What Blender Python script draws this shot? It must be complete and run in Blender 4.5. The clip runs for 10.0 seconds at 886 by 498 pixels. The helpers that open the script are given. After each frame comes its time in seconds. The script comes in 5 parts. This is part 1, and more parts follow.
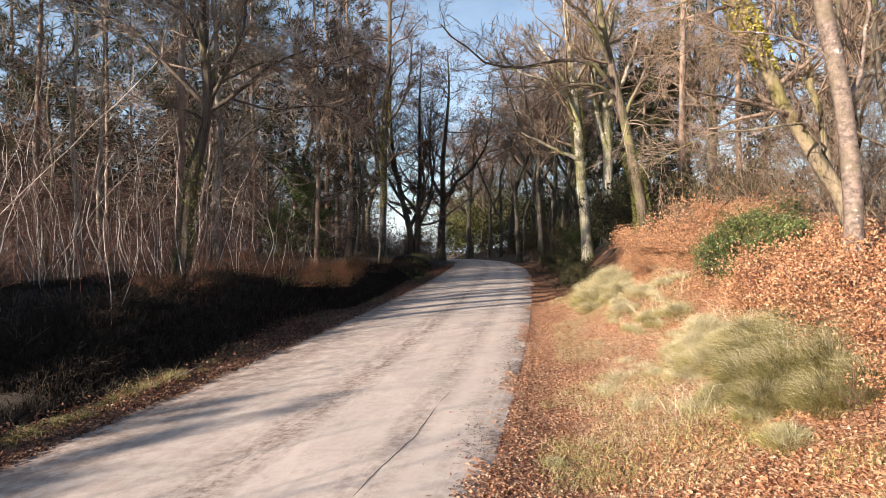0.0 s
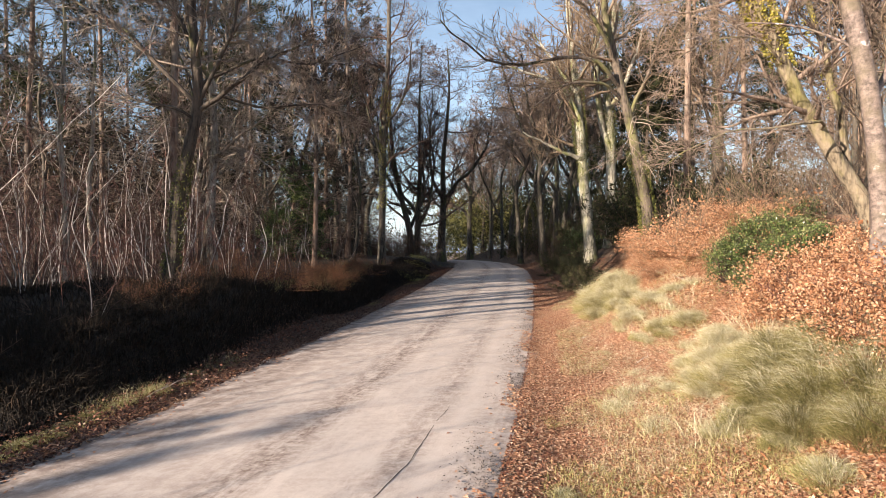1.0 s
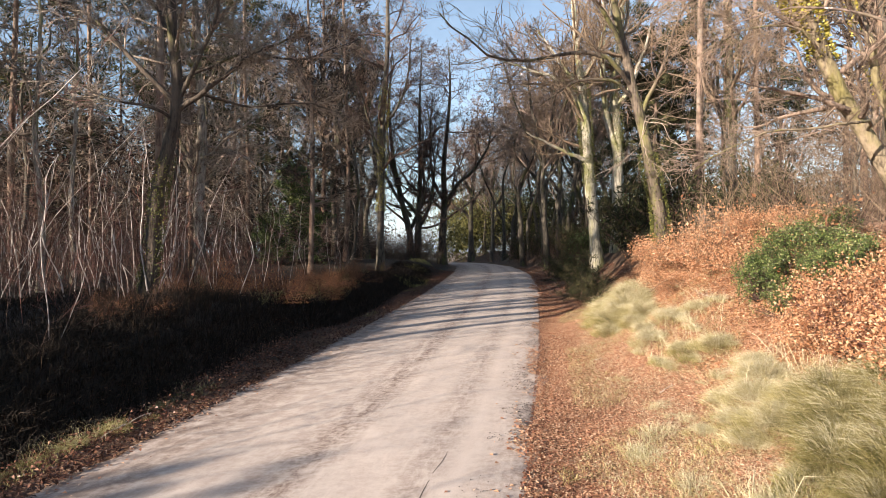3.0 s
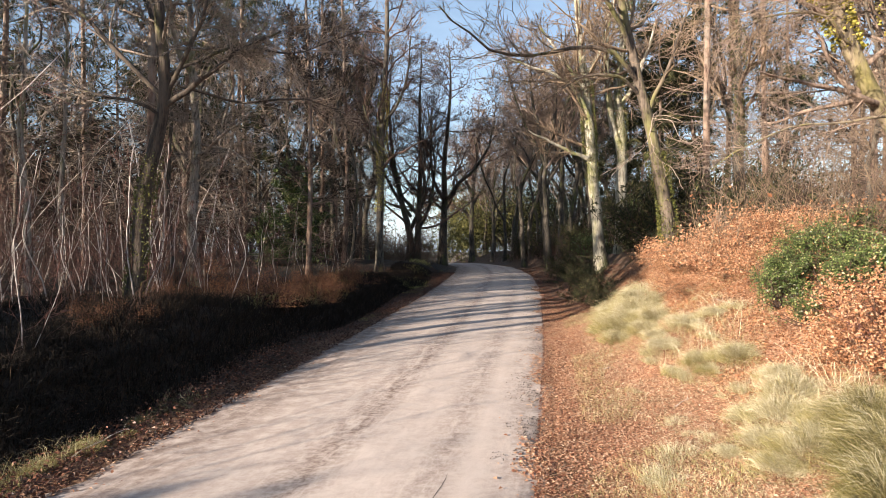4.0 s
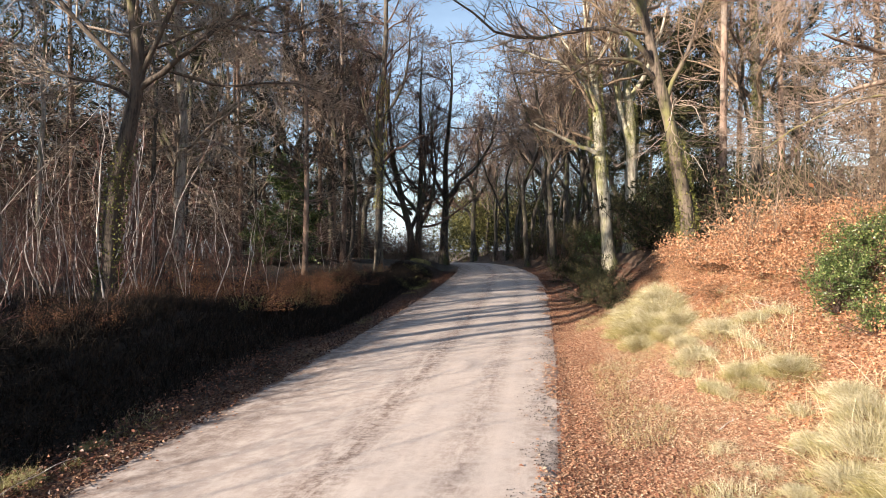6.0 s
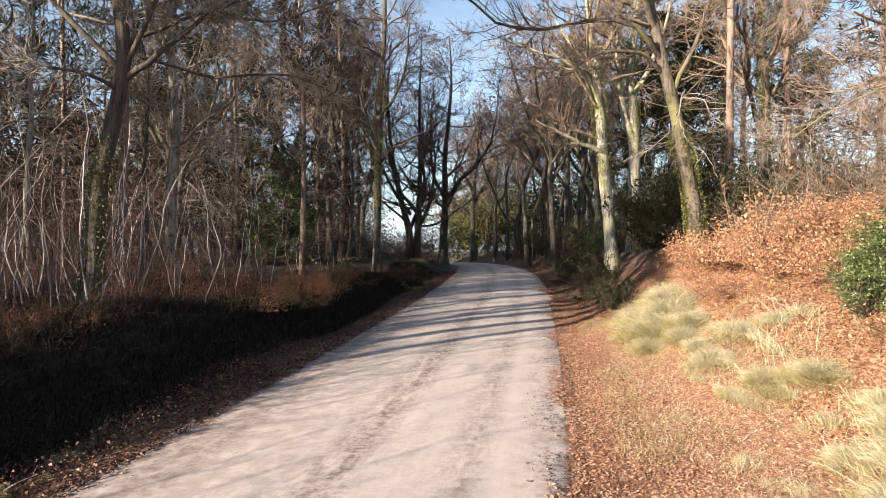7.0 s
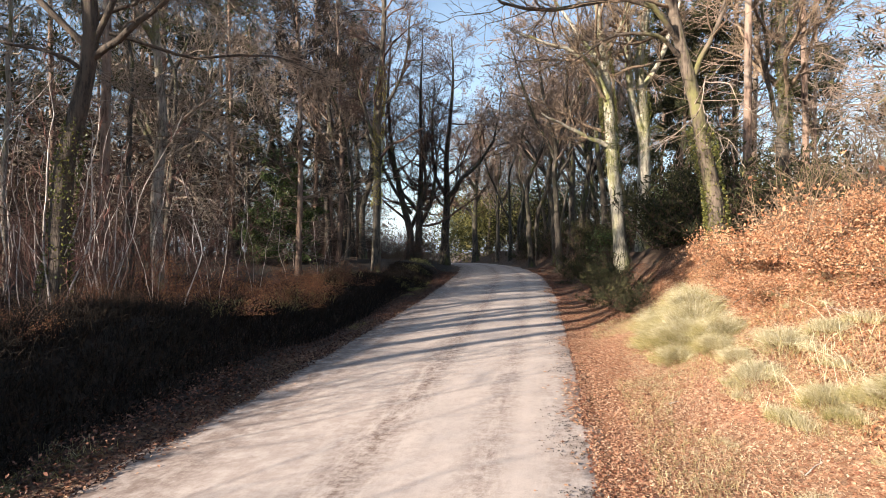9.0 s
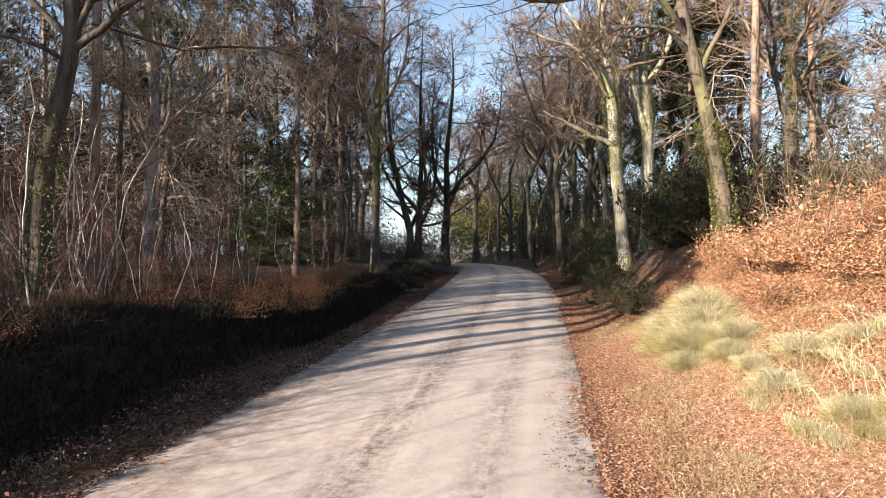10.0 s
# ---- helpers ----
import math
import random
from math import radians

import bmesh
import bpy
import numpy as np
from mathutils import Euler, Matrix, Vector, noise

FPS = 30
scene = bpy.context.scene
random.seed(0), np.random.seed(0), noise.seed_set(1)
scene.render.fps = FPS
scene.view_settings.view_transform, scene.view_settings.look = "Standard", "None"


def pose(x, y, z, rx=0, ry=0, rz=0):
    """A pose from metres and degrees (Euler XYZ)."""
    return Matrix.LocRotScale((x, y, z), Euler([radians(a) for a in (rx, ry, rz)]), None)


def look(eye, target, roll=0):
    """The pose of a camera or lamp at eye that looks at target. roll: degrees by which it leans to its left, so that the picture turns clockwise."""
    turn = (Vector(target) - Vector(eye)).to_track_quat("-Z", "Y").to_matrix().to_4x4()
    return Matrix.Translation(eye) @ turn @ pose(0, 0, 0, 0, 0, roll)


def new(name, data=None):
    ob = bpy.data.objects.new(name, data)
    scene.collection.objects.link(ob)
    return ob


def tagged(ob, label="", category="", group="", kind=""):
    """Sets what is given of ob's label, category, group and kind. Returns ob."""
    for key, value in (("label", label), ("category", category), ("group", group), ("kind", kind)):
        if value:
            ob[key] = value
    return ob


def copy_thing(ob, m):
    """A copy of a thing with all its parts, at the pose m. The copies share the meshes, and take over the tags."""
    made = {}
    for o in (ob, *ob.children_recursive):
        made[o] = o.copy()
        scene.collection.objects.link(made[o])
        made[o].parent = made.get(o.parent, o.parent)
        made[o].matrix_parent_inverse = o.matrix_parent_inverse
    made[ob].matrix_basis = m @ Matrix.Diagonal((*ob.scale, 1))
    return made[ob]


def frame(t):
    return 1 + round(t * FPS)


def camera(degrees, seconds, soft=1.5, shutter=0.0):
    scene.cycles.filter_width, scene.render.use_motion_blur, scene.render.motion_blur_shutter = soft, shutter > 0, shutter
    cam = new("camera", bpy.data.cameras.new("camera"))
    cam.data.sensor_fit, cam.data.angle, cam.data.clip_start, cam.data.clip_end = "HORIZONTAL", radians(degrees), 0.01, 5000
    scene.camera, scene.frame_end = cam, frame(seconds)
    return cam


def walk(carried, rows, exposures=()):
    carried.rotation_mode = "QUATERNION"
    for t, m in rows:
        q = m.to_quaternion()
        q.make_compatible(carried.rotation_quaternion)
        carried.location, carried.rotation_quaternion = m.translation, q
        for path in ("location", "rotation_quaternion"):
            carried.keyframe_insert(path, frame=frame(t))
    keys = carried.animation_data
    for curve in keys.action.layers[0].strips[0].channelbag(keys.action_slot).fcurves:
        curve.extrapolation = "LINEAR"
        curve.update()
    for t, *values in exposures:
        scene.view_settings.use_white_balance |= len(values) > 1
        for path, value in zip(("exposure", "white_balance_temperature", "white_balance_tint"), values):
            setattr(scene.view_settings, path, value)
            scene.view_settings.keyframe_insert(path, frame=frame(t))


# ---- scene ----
# ===== camera and walk =====
cam = camera(77.5, 10.0, soft=0.75)
METRES, EYE, TILT, LEAN, TURN = 4.4, 1.76, 0.0, 0.0, 0.0
ROWS = [
    (0.0, 0.0, 0.0, 0.0, 0.0, 0.0, -0.0),
    (0.5, 0.0033, 0.0522, 0.008, 0.04, 0.02, 0.01),
    (1.0, 0.0078, 0.1013, 0.0163, 0.07, 0.02, -0.0),
    (1.5, 0.0104, 0.1445, 0.0276, 0.1, 0.01, -0.01),
    (2.0, 0.0129, 0.1927, 0.0388, 0.14, 0.02, 0.02),
    (2.5, 0.0147, 0.2455, 0.0512, 0.18, 0.02, 0.04),
    (4.0, 0.0187, 0.4042, 0.0705, 0.26, 0.01, -0.0),
    (4.5, 0.0185, 0.4581, 0.0677, 0.3, -0.02, 0.03),
    (5.0, 0.018, 0.5144, 0.0662, 0.35, -0.02, 0.05),
    (5.5, 0.0151, 0.5702, 0.0649, 0.4, -0.03, 0.09),
    (7.0, 0.0112, 0.7129, 0.0554, 0.3, 0.0, 0.08),
    (7.5, 0.0081, 0.7642, 0.0525, 0.34, 0.02, 0.08),
    (8.0, 0.005, 0.8166, 0.0495, 0.38, 0.06, 0.08),
    (8.5, 0.0071, 0.865, 0.0463, 0.42, 0.07, 0.07),
    (9.0, 0.0099, 0.9074, 0.0448, 0.46, 0.07, 0.07),
    (9.5, 0.0146, 0.9491, 0.0447, 0.49, 0.09, 0.05),
    (10.0, 0.0148, 0.991, 0.0438, 0.51, 0.1, 0.05),
]
walk(cam, [(t, pose(0, 0, EYE, TILT, LEAN, TURN) @ pose(METRES * x, METRES * y, METRES * z, 90 + pitch, roll, yaw)) for t, x, y, z, yaw, pitch, roll in ROWS],
     exposures=[(0.0, 1.57, 7200.0, 14.5), (5.0, 1.68, 7100.0, 13.5), (10.0, 1.75, 7000.0, 13.0)])

# ===== light =====
SUN_AZ, SUN_EL = 233.0, 15.5  # degrees clockwise from +y, and above the horizon
world = bpy.data.worlds.new("sky")
scene.world = world
world.use_nodes = True
_n = world.node_tree.nodes
_sky = _n.new("ShaderNodeTexSky")
_sky.sky_type = "NISHITA"
_sky.sun_disc = False
_sky.sun_elevation, _sky.sun_rotation = radians(SUN_EL), radians(SUN_AZ)
_sky.air_density, _sky.dust_density, _sky.ozone_density = 1.0, 0.3, 1.5
_tc, _mp, _cl, _cr, _mx = (_n.new(k) for k in ("ShaderNodeTexCoord", "ShaderNodeMapping", "ShaderNodeTexNoise", "ShaderNodeValToRGB", "ShaderNodeMix"))
_mp.inputs["Scale"].default_value = (1.0, 1.0, 2.6)
_cl.inputs["Scale"].default_value, _cl.inputs["Detail"].default_value, _cl.inputs["Roughness"].default_value = 2.2, 6.0, 0.55
_cr.color_ramp.elements[0].position, _cr.color_ramp.elements[0].color = 0.42, (0.0, 0.0, 0.0, 1)
_cr.color_ramp.elements[1].position, _cr.color_ramp.elements[1].color = 0.74, (0.7, 0.7, 0.7, 1)
_sx, _hz, _mm = (_n.new(k) for k in ("ShaderNodeSeparateXYZ", "ShaderNodeMapRange", "ShaderNodeMath"))
_hz.inputs[1].default_value, _hz.inputs[2].default_value, _hz.inputs[3].default_value, _hz.inputs[4].default_value = 0.0, 0.2, 0.75, 0.0
_mm.operation = "MAXIMUM"
_mx.data_type = "RGBA"
_mx.inputs[7].default_value = (3.0, 4.3, 6.0, 1)  # thin bright cloud
for _a, _b in ((_tc.outputs["Generated"], _mp.inputs[0]), (_mp.outputs[0], _cl.inputs[0]), (_cl.outputs[0], _cr.inputs[0]), (_tc.outputs["Generated"], _sx.inputs[0]), (_sx.outputs[2], _hz.inputs[0]), (_hz.outputs[0], _mm.inputs[0]), (_cr.outputs[0], _mm.inputs[1]), (_mm.outputs[0], _mx.inputs[0]), (_sky.outputs[0], _mx.inputs[6]), (_mx.outputs[2], _n["Background"].inputs[0])):
    world.node_tree.links.new(_a, _b)
_n["Background"].inputs[1].default_value = 0.08
sun_dir = Vector((math.sin(radians(SUN_AZ)) * math.cos(radians(SUN_EL)), math.cos(radians(SUN_AZ)) * math.cos(radians(SUN_EL)), math.sin(radians(SUN_EL))))
lamp = bpy.data.lights.new("sun", "SUN")
lamp.energy, lamp.angle, lamp.color = 5.0, radians(0.55), (1.0, 0.92, 0.80)
sun = new("sun", lamp)
sun.matrix_world = look(tuple(sun_dir * 60), (0, 0, 0))


# ===== materials =====
def nodes_of(name):
    m = bpy.data.materials.new(name)
    m.use_nodes = True
    t = m.node_tree
    return m, t, t.nodes["Principled BSDF"]


def link(t, a, b):
    t.links.new(a, b)


def coords(t, scale, which="Object"):
    tc = t.nodes.new("ShaderNodeTexCoord")
    mp = t.nodes.new("ShaderNodeMapping")
    mp.inputs["Scale"].default_value = scale
    link(t, tc.outputs[which], mp.inputs[0])
    return mp.outputs[0]


def noise_tex(t, vec, scale, detail=4.0, rough=0.6):
    n = t.nodes.new("ShaderNodeTexNoise")
    n.inputs["Scale"].default_value, n.inputs["Detail"].default_value, n.inputs["Roughness"].default_value = scale, detail, rough
    if vec is not None:
        link(t, vec, n.inputs["Vector"])
    return n.outputs["Fac"]


def ramp(t, fac, stops):
    r = t.nodes.new("ShaderNodeValToRGB")
    e = r.color_ramp.elements
    while len(e) < len(stops):
        e.new(0.5)
    for el, (p, c) in zip(e, stops):
        el.position, el.color = p, (*c, 1)
    link(t, fac, r.inputs[0])
    return r.outputs[0]


def mixed(t, fac, a, b, how="MIX"):
    m = t.nodes.new("ShaderNodeMix")
    m.data_type, m.blend_type = "RGBA", how
    for sock, v in ((m.inputs[0], fac), (m.inputs[6], a), (m.inputs[7], b)):
        if isinstance(v, (int, float)):
            sock.default_value = v
        elif isinstance(v, tuple):
            sock.default_value = (*v, 1)
        else:
            link(t, v, sock)
    return m.outputs[2]


def bump(t, bsdf, height, strength=0.4, dist=0.02):
    b = t.nodes.new("ShaderNodeBump")
    b.inputs["Strength"].default_value, b.inputs["Distance"].default_value = strength, dist
    link(t, height, b.inputs["Height"])
    link(t, b.outputs[0], bsdf.inputs["Normal"])


def bark(name, dark, light, moss=None, moss_at=0.55, streak=6.0):
    """Bark: long plates, blotches of lichen, green algae on some."""
    m, t, b = nodes_of(name)
    v = coords(t, (1, 1, 0.16))
    plates = noise_tex(t, v, streak * 3.0, 5.0, 0.7)
    blotch = noise_tex(t, coords(t, (1, 1, 0.6)), 2.3, 5.0, 0.65)
    c = ramp(t, plates, [(0.40, dark), (0.56, light)])
    c = mixed(t, ramp(t, blotch, [(0.45, (0, 0, 0)), (0.62, (0.7, 0.7, 0.7))]), c, tuple(min(1, x * 1.45) for x in light))
    if moss:
        c = mixed(t, ramp(t, noise_tex(t, coords(t, (1, 1, 0.4)), 1.3, 5.0, 0.7), [(moss_at - 0.06, (0, 0, 0)), (moss_at + 0.08, (0.85, 0.85, 0.85))]), c, moss)
    link(t, c, b.inputs["Base Color"])
    b.inputs["Roughness"].default_value = 0.9
    bump(t, b, plates, 1.0, 0.04)
    return m


def foliage(name, stops, rough=0.6, trans=0.35):
    """Leaves and blades: each its own tint, a little light through them."""
    m, t, b = nodes_of(name)
    g = t.nodes.new("ShaderNodeNewGeometry")
    c = ramp(t, g.outputs["Random Per Island"], stops)
    c = mixed(t, 0.35, c, ramp(t, noise_tex(t, coords(t, (1, 1, 1)), 1.7, 3.0), [(0.35, (0.45, 0.45, 0.45)), (0.65, (1, 1, 1))]), "MULTIPLY")
    link(t, c, b.inputs["Base Color"])
    b.inputs["Roughness"].default_value = rough
    b.inputs["Specular IOR Level"].default_value = 0.35
    tr = t.nodes.new("ShaderNodeBsdfTranslucent")
    link(t, c, tr.inputs[0])
    mx = t.nodes.new("ShaderNodeMixShader")
    mx.inputs[0].default_value = trans
    link(t, b.outputs[0], mx.inputs[1])
    link(t, tr.outputs[0], mx.inputs[2])
    link(t, mx.outputs[0], t.nodes["Material Output"].inputs[0])
    return m


BARK_OAK = bark("oak_bark", (0.014, 0.011, 0.009), (0.072, 0.053, 0.041), (0.14, 0.13, 0.045), 0.62)
BARK_GREY = bark("weathered_beech_bark", (0.026, 0.019, 0.015), (0.115, 0.088, 0.068), (0.15, 0.145, 0.05), 0.57)
BARK_MOSSY = bark("mossy_bark", (0.05, 0.036, 0.026), (0.21, 0.165, 0.115), (0.19, 0.165, 0.055), 0.54)
BARK_BEECH = bark("beech_bark", (0.09, 0.08, 0.06), (0.38, 0.345, 0.28), (0.17, 0.175, 0.05), 0.55)
BARK_DARK = bark("damp_bark", (0.022, 0.018, 0.015), (0.09, 0.075, 0.06), (0.11, 0.12, 0.035), 0.58)
BARK_PINE = bark("pine_bark", (0.07, 0.04, 0.03), (0.22, 0.145, 0.11), (0.25, 0.215, 0.18), 0.54, 4.0)


def birch_material():
    """Pinkish grey bark that peels to white, with short dark bars across it."""
    m, t, b = nodes_of("birch_bark")
    v = coords(t, (1, 1, 1))
    bars = noise_tex(t, coords(t, (4, 4, 34)), 1.0, 4.0, 0.6)
    patch = noise_tex(t, v, 5.0, 6.0, 0.7)
    c = ramp(t, noise_tex(t, v, 16.0, 5.0, 0.7), [(0.35, (0.055, 0.04, 0.034)), (0.62, (0.215, 0.16, 0.14))])
    c = mixed(t, ramp(t, patch, [(0.61, (0, 0, 0)), (0.66, (0.9, 0.9, 0.9))]), c, (0.68, 0.64, 0.60))
    c = mixed(t, ramp(t, bars, [(0.58, (0, 0, 0)), (0.68, (0.4, 0.4, 0.4))]), c, (0.07, 0.052, 0.045))
    c = mixed(t, ramp(t, noise_tex(t, v, 2.2, 4.0, 0.6), [(0.5, (0, 0, 0)), (0.65, (0.7, 0.7, 0.7))]), c, (0.12, 0.095, 0.06))
    link(t, c, b.inputs["Base Color"])
    b.inputs["Roughness"].default_value = 0.8
    bump(t, b, patch, 0.6, 0.02)
    return m


BARK_BIRCH = birch_material()
BARK_SAPLING = bark("sapling_bark", (0.16, 0.12, 0.10), (0.52, 0.46, 0.42), None, 0.5, 8.0)
BARK_SLIM = bark("lichened_bark", (0.055, 0.045, 0.038), (0.30, 0.255, 0.215), (0.15, 0.15, 0.045), 0.55, 7.0)
TWIG = bark("twig_bark", (0.07, 0.046, 0.036), (0.25, 0.18, 0.14), None, 0.5, 8.0)
# strong dark-to-pale contrast paints sun-caught highlights onto the twigs
TWIG_PALE = bark("pale_sunlit_twigs", (0.032, 0.02, 0.016), (0.31, 0.245, 0.195), None, 0.5, 8.0)
TWIG_DARK = bark("dark_twig_bark", (0.03, 0.017, 0.014), (0.11, 0.066, 0.05), None, 0.5, 8.0)
TWIG_MID = bark("brown_twig_bark", (0.045, 0.027, 0.02), (0.16, 0.10, 0.075), None, 0.5, 8.0)
TWIG_RED = bark("red_twig_bark", (0.03, 0.013, 0.011), (0.15, 0.068, 0.055), None, 0.5, 8.0)
TWIG_WARM = bark("warm_twig_bark", (0.06, 0.04, 0.028), (0.22, 0.155, 0.105), None, 0.5, 8.0)
LEAF_LITTER = foliage("fallen_beech_leaves", [(0.0, (0.20, 0.08, 0.05)), (0.2, (0.40, 0.19, 0.12)), (0.6, (0.58, 0.34, 0.215)), (0.9, (0.68, 0.46, 0.32)), (1.0, (0.74, 0.59, 0.45))], 0.5, 0.38)
# damp leaves, darkened further to carry the left verge's shade
LEAF_DAMP_SHADED = foliage("damp_shaded_leaves", [(0.0, (0.025, 0.011, 0.008)), (0.45, (0.065, 0.027, 0.018)), (0.85, (0.14, 0.058, 0.036)), (1.0, (0.27, 0.14, 0.085))], 0.5, 0.1)
LEAF_GOLD = foliage("golden_ivy_leaves", [(0.0, (0.12, 0.11, 0.022)), (0.5, (0.33, 0.285, 0.05)), (0.9, (0.5, 0.42, 0.085)), (1.0, (0.6, 0.52, 0.17))], 0.4, 0.3)
LEAF_RUSSET = foliage("russet_fallen_leaves", [(0.0, (0.06, 0.022, 0.014)), (0.5, (0.17, 0.065, 0.04)), (0.9, (0.28, 0.125, 0.075)), (1.0, (0.42, 0.24, 0.15))], 0.5, 0.12)
LEAF_COPPER = foliage("copper_beech_leaves", [(0.0, (0.14, 0.05, 0.025)), (0.3, (0.35, 0.155, 0.08)), (0.8, (0.53, 0.29, 0.165)), (1.0, (0.64, 0.44, 0.29))], 0.45, 0.25)
LEAF_HOLLY = foliage("holly_leaves", [(0.0, (0.02, 0.035, 0.012)), (0.5, (0.07, 0.105, 0.032)), (0.85, (0.14, 0.18, 0.055)), (1.0, (0.36, 0.37, 0.17))], 0.28, 0.12)
LEAF_IVY = foliage("ivy_leaves", [(0.0, (0.04, 0.05, 0.014)), (0.5, (0.105, 0.112, 0.03)), (0.9, (0.18, 0.17, 0.045)), (1.0, (0.25, 0.22, 0.07))], 0.4, 0.2)
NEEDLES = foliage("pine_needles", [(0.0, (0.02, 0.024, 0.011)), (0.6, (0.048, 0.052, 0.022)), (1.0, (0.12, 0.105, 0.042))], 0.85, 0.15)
TUSSOCK = foliage("tussock_grass", [(0.0, (0.24, 0.205, 0.08)), (0.35, (0.36, 0.31, 0.14)), (0.7, (0.50, 0.43, 0.235)), (1.0, (0.64, 0.56, 0.37))], 0.65, 0.25)
GRASS_PALE = foliage("bleached_grass", [(0.0, (0.40, 0.345, 0.21)), (0.5, (0.58, 0.52, 0.355)), (1.0, (0.72, 0.665, 0.51))], 0.6, 0.3)
GRASS_GREEN = foliage("green_grass", [(0.0, (0.10, 0.10, 0.027)), (0.45, (0.28, 0.25, 0.085)), (1.0, (0.58, 0.51, 0.25))], 0.6, 0.3)
GRASS_OLIVE = foliage("olive_matted_grass", [(0.0, (0.17, 0.145, 0.05)), (0.4, (0.31, 0.265, 0.105)), (0.8, (0.45, 0.39, 0.19)), (1.0, (0.60, 0.53, 0.31))], 0.6, 0.3)
GRASS_DULL = foliage("dull_olive_grass", [(0.0, (0.07, 0.064, 0.022)), (0.4, (0.16, 0.142, 0.048)), (0.8, (0.28, 0.24, 0.095)), (1.0, (0.46, 0.39, 0.22))], 0.6, 0.3)
# lighter copy of NEEDLES: sunlight on the far pines is put into the colour
NEEDLES_SUN = foliage("sunlit_olive_needles", [(0.0, (0.05, 0.055, 0.018)), (0.5, (0.15, 0.145, 0.045)), (1.0, (0.30, 0.27, 0.10))], 0.7, 0.3)
NEEDLES_BROWN = foliage("brown_conifer_sprigs", [(0.0, (0.022, 0.015, 0.011)), (0.6, (0.06, 0.04, 0.029)), (1.0, (0.12, 0.085, 0.055))], 0.7, 0.12)
# near-black instead of brown: the bank's shade is put into the colour
HEATHER_SHADED = foliage("dead_heather_shaded", [(0.0, (0.010, 0.007, 0.005)), (0.75, (0.02, 0.013, 0.009)), (1.0, (0.055, 0.035, 0.02))], 0.95, 0.05)
BRACKEN = foliage("dead_bracken", [(0.0, (0.08, 0.028, 0.016)), (0.5, (0.21, 0.082, 0.042)), (1.0, (0.36, 0.2, 0.09))], 0.7, 0.2)


def ground_material():
    m, t, b = nodes_of("woodland_soil")
    v = coords(t, (1, 1, 1))
    fine = noise_tex(t, v, 26.0, 6.0, 0.75)
    broad = noise_tex(t, v, 0.8, 4.0, 0.6)
    cells = t.nodes.new("ShaderNodeTexVoronoi")
    cells.inputs["Scale"].default_value = 24.0
    link(t, v, cells.inputs["Vector"])
    tint = t.nodes.new("ShaderNodeSeparateColor")
    link(t, cells.outputs["Color"], tint.inputs[0])
    c = ramp(t, tint.outputs[0], [(0.05, (0.14, 0.07, 0.046)), (0.3, (0.28, 0.145, 0.09)), (0.7, (0.46, 0.27, 0.175)), (1.0, (0.62, 0.43, 0.30))])
    c = mixed(t, 0.45, c, ramp(t, fine, [(0.30, (0.15, 0.075, 0.047)), (0.5, (0.30, 0.155, 0.095)), (0.68, (0.43, 0.25, 0.155))]))
    c = mixed(t, ramp(t, broad, [(0.45, (0, 0, 0)), (0.7, (0.55, 0.55, 0.55))]), c, (0.10, 0.085, 0.035))
    # bank peat and painted shade share this mask
    peat_shade = t.nodes.new("ShaderNodeAttribute")
    peat_shade.attribute_name = "peat_shade"
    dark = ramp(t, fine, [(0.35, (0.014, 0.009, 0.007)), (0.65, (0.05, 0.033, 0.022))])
    c = mixed(t, peat_shade.outputs["Fac"], c, dark)
    link(t, c, b.inputs["Base Color"])
    b.inputs["Roughness"].default_value = 0.95
    bump(t, b, fine, 0.9, 0.05)
    return m


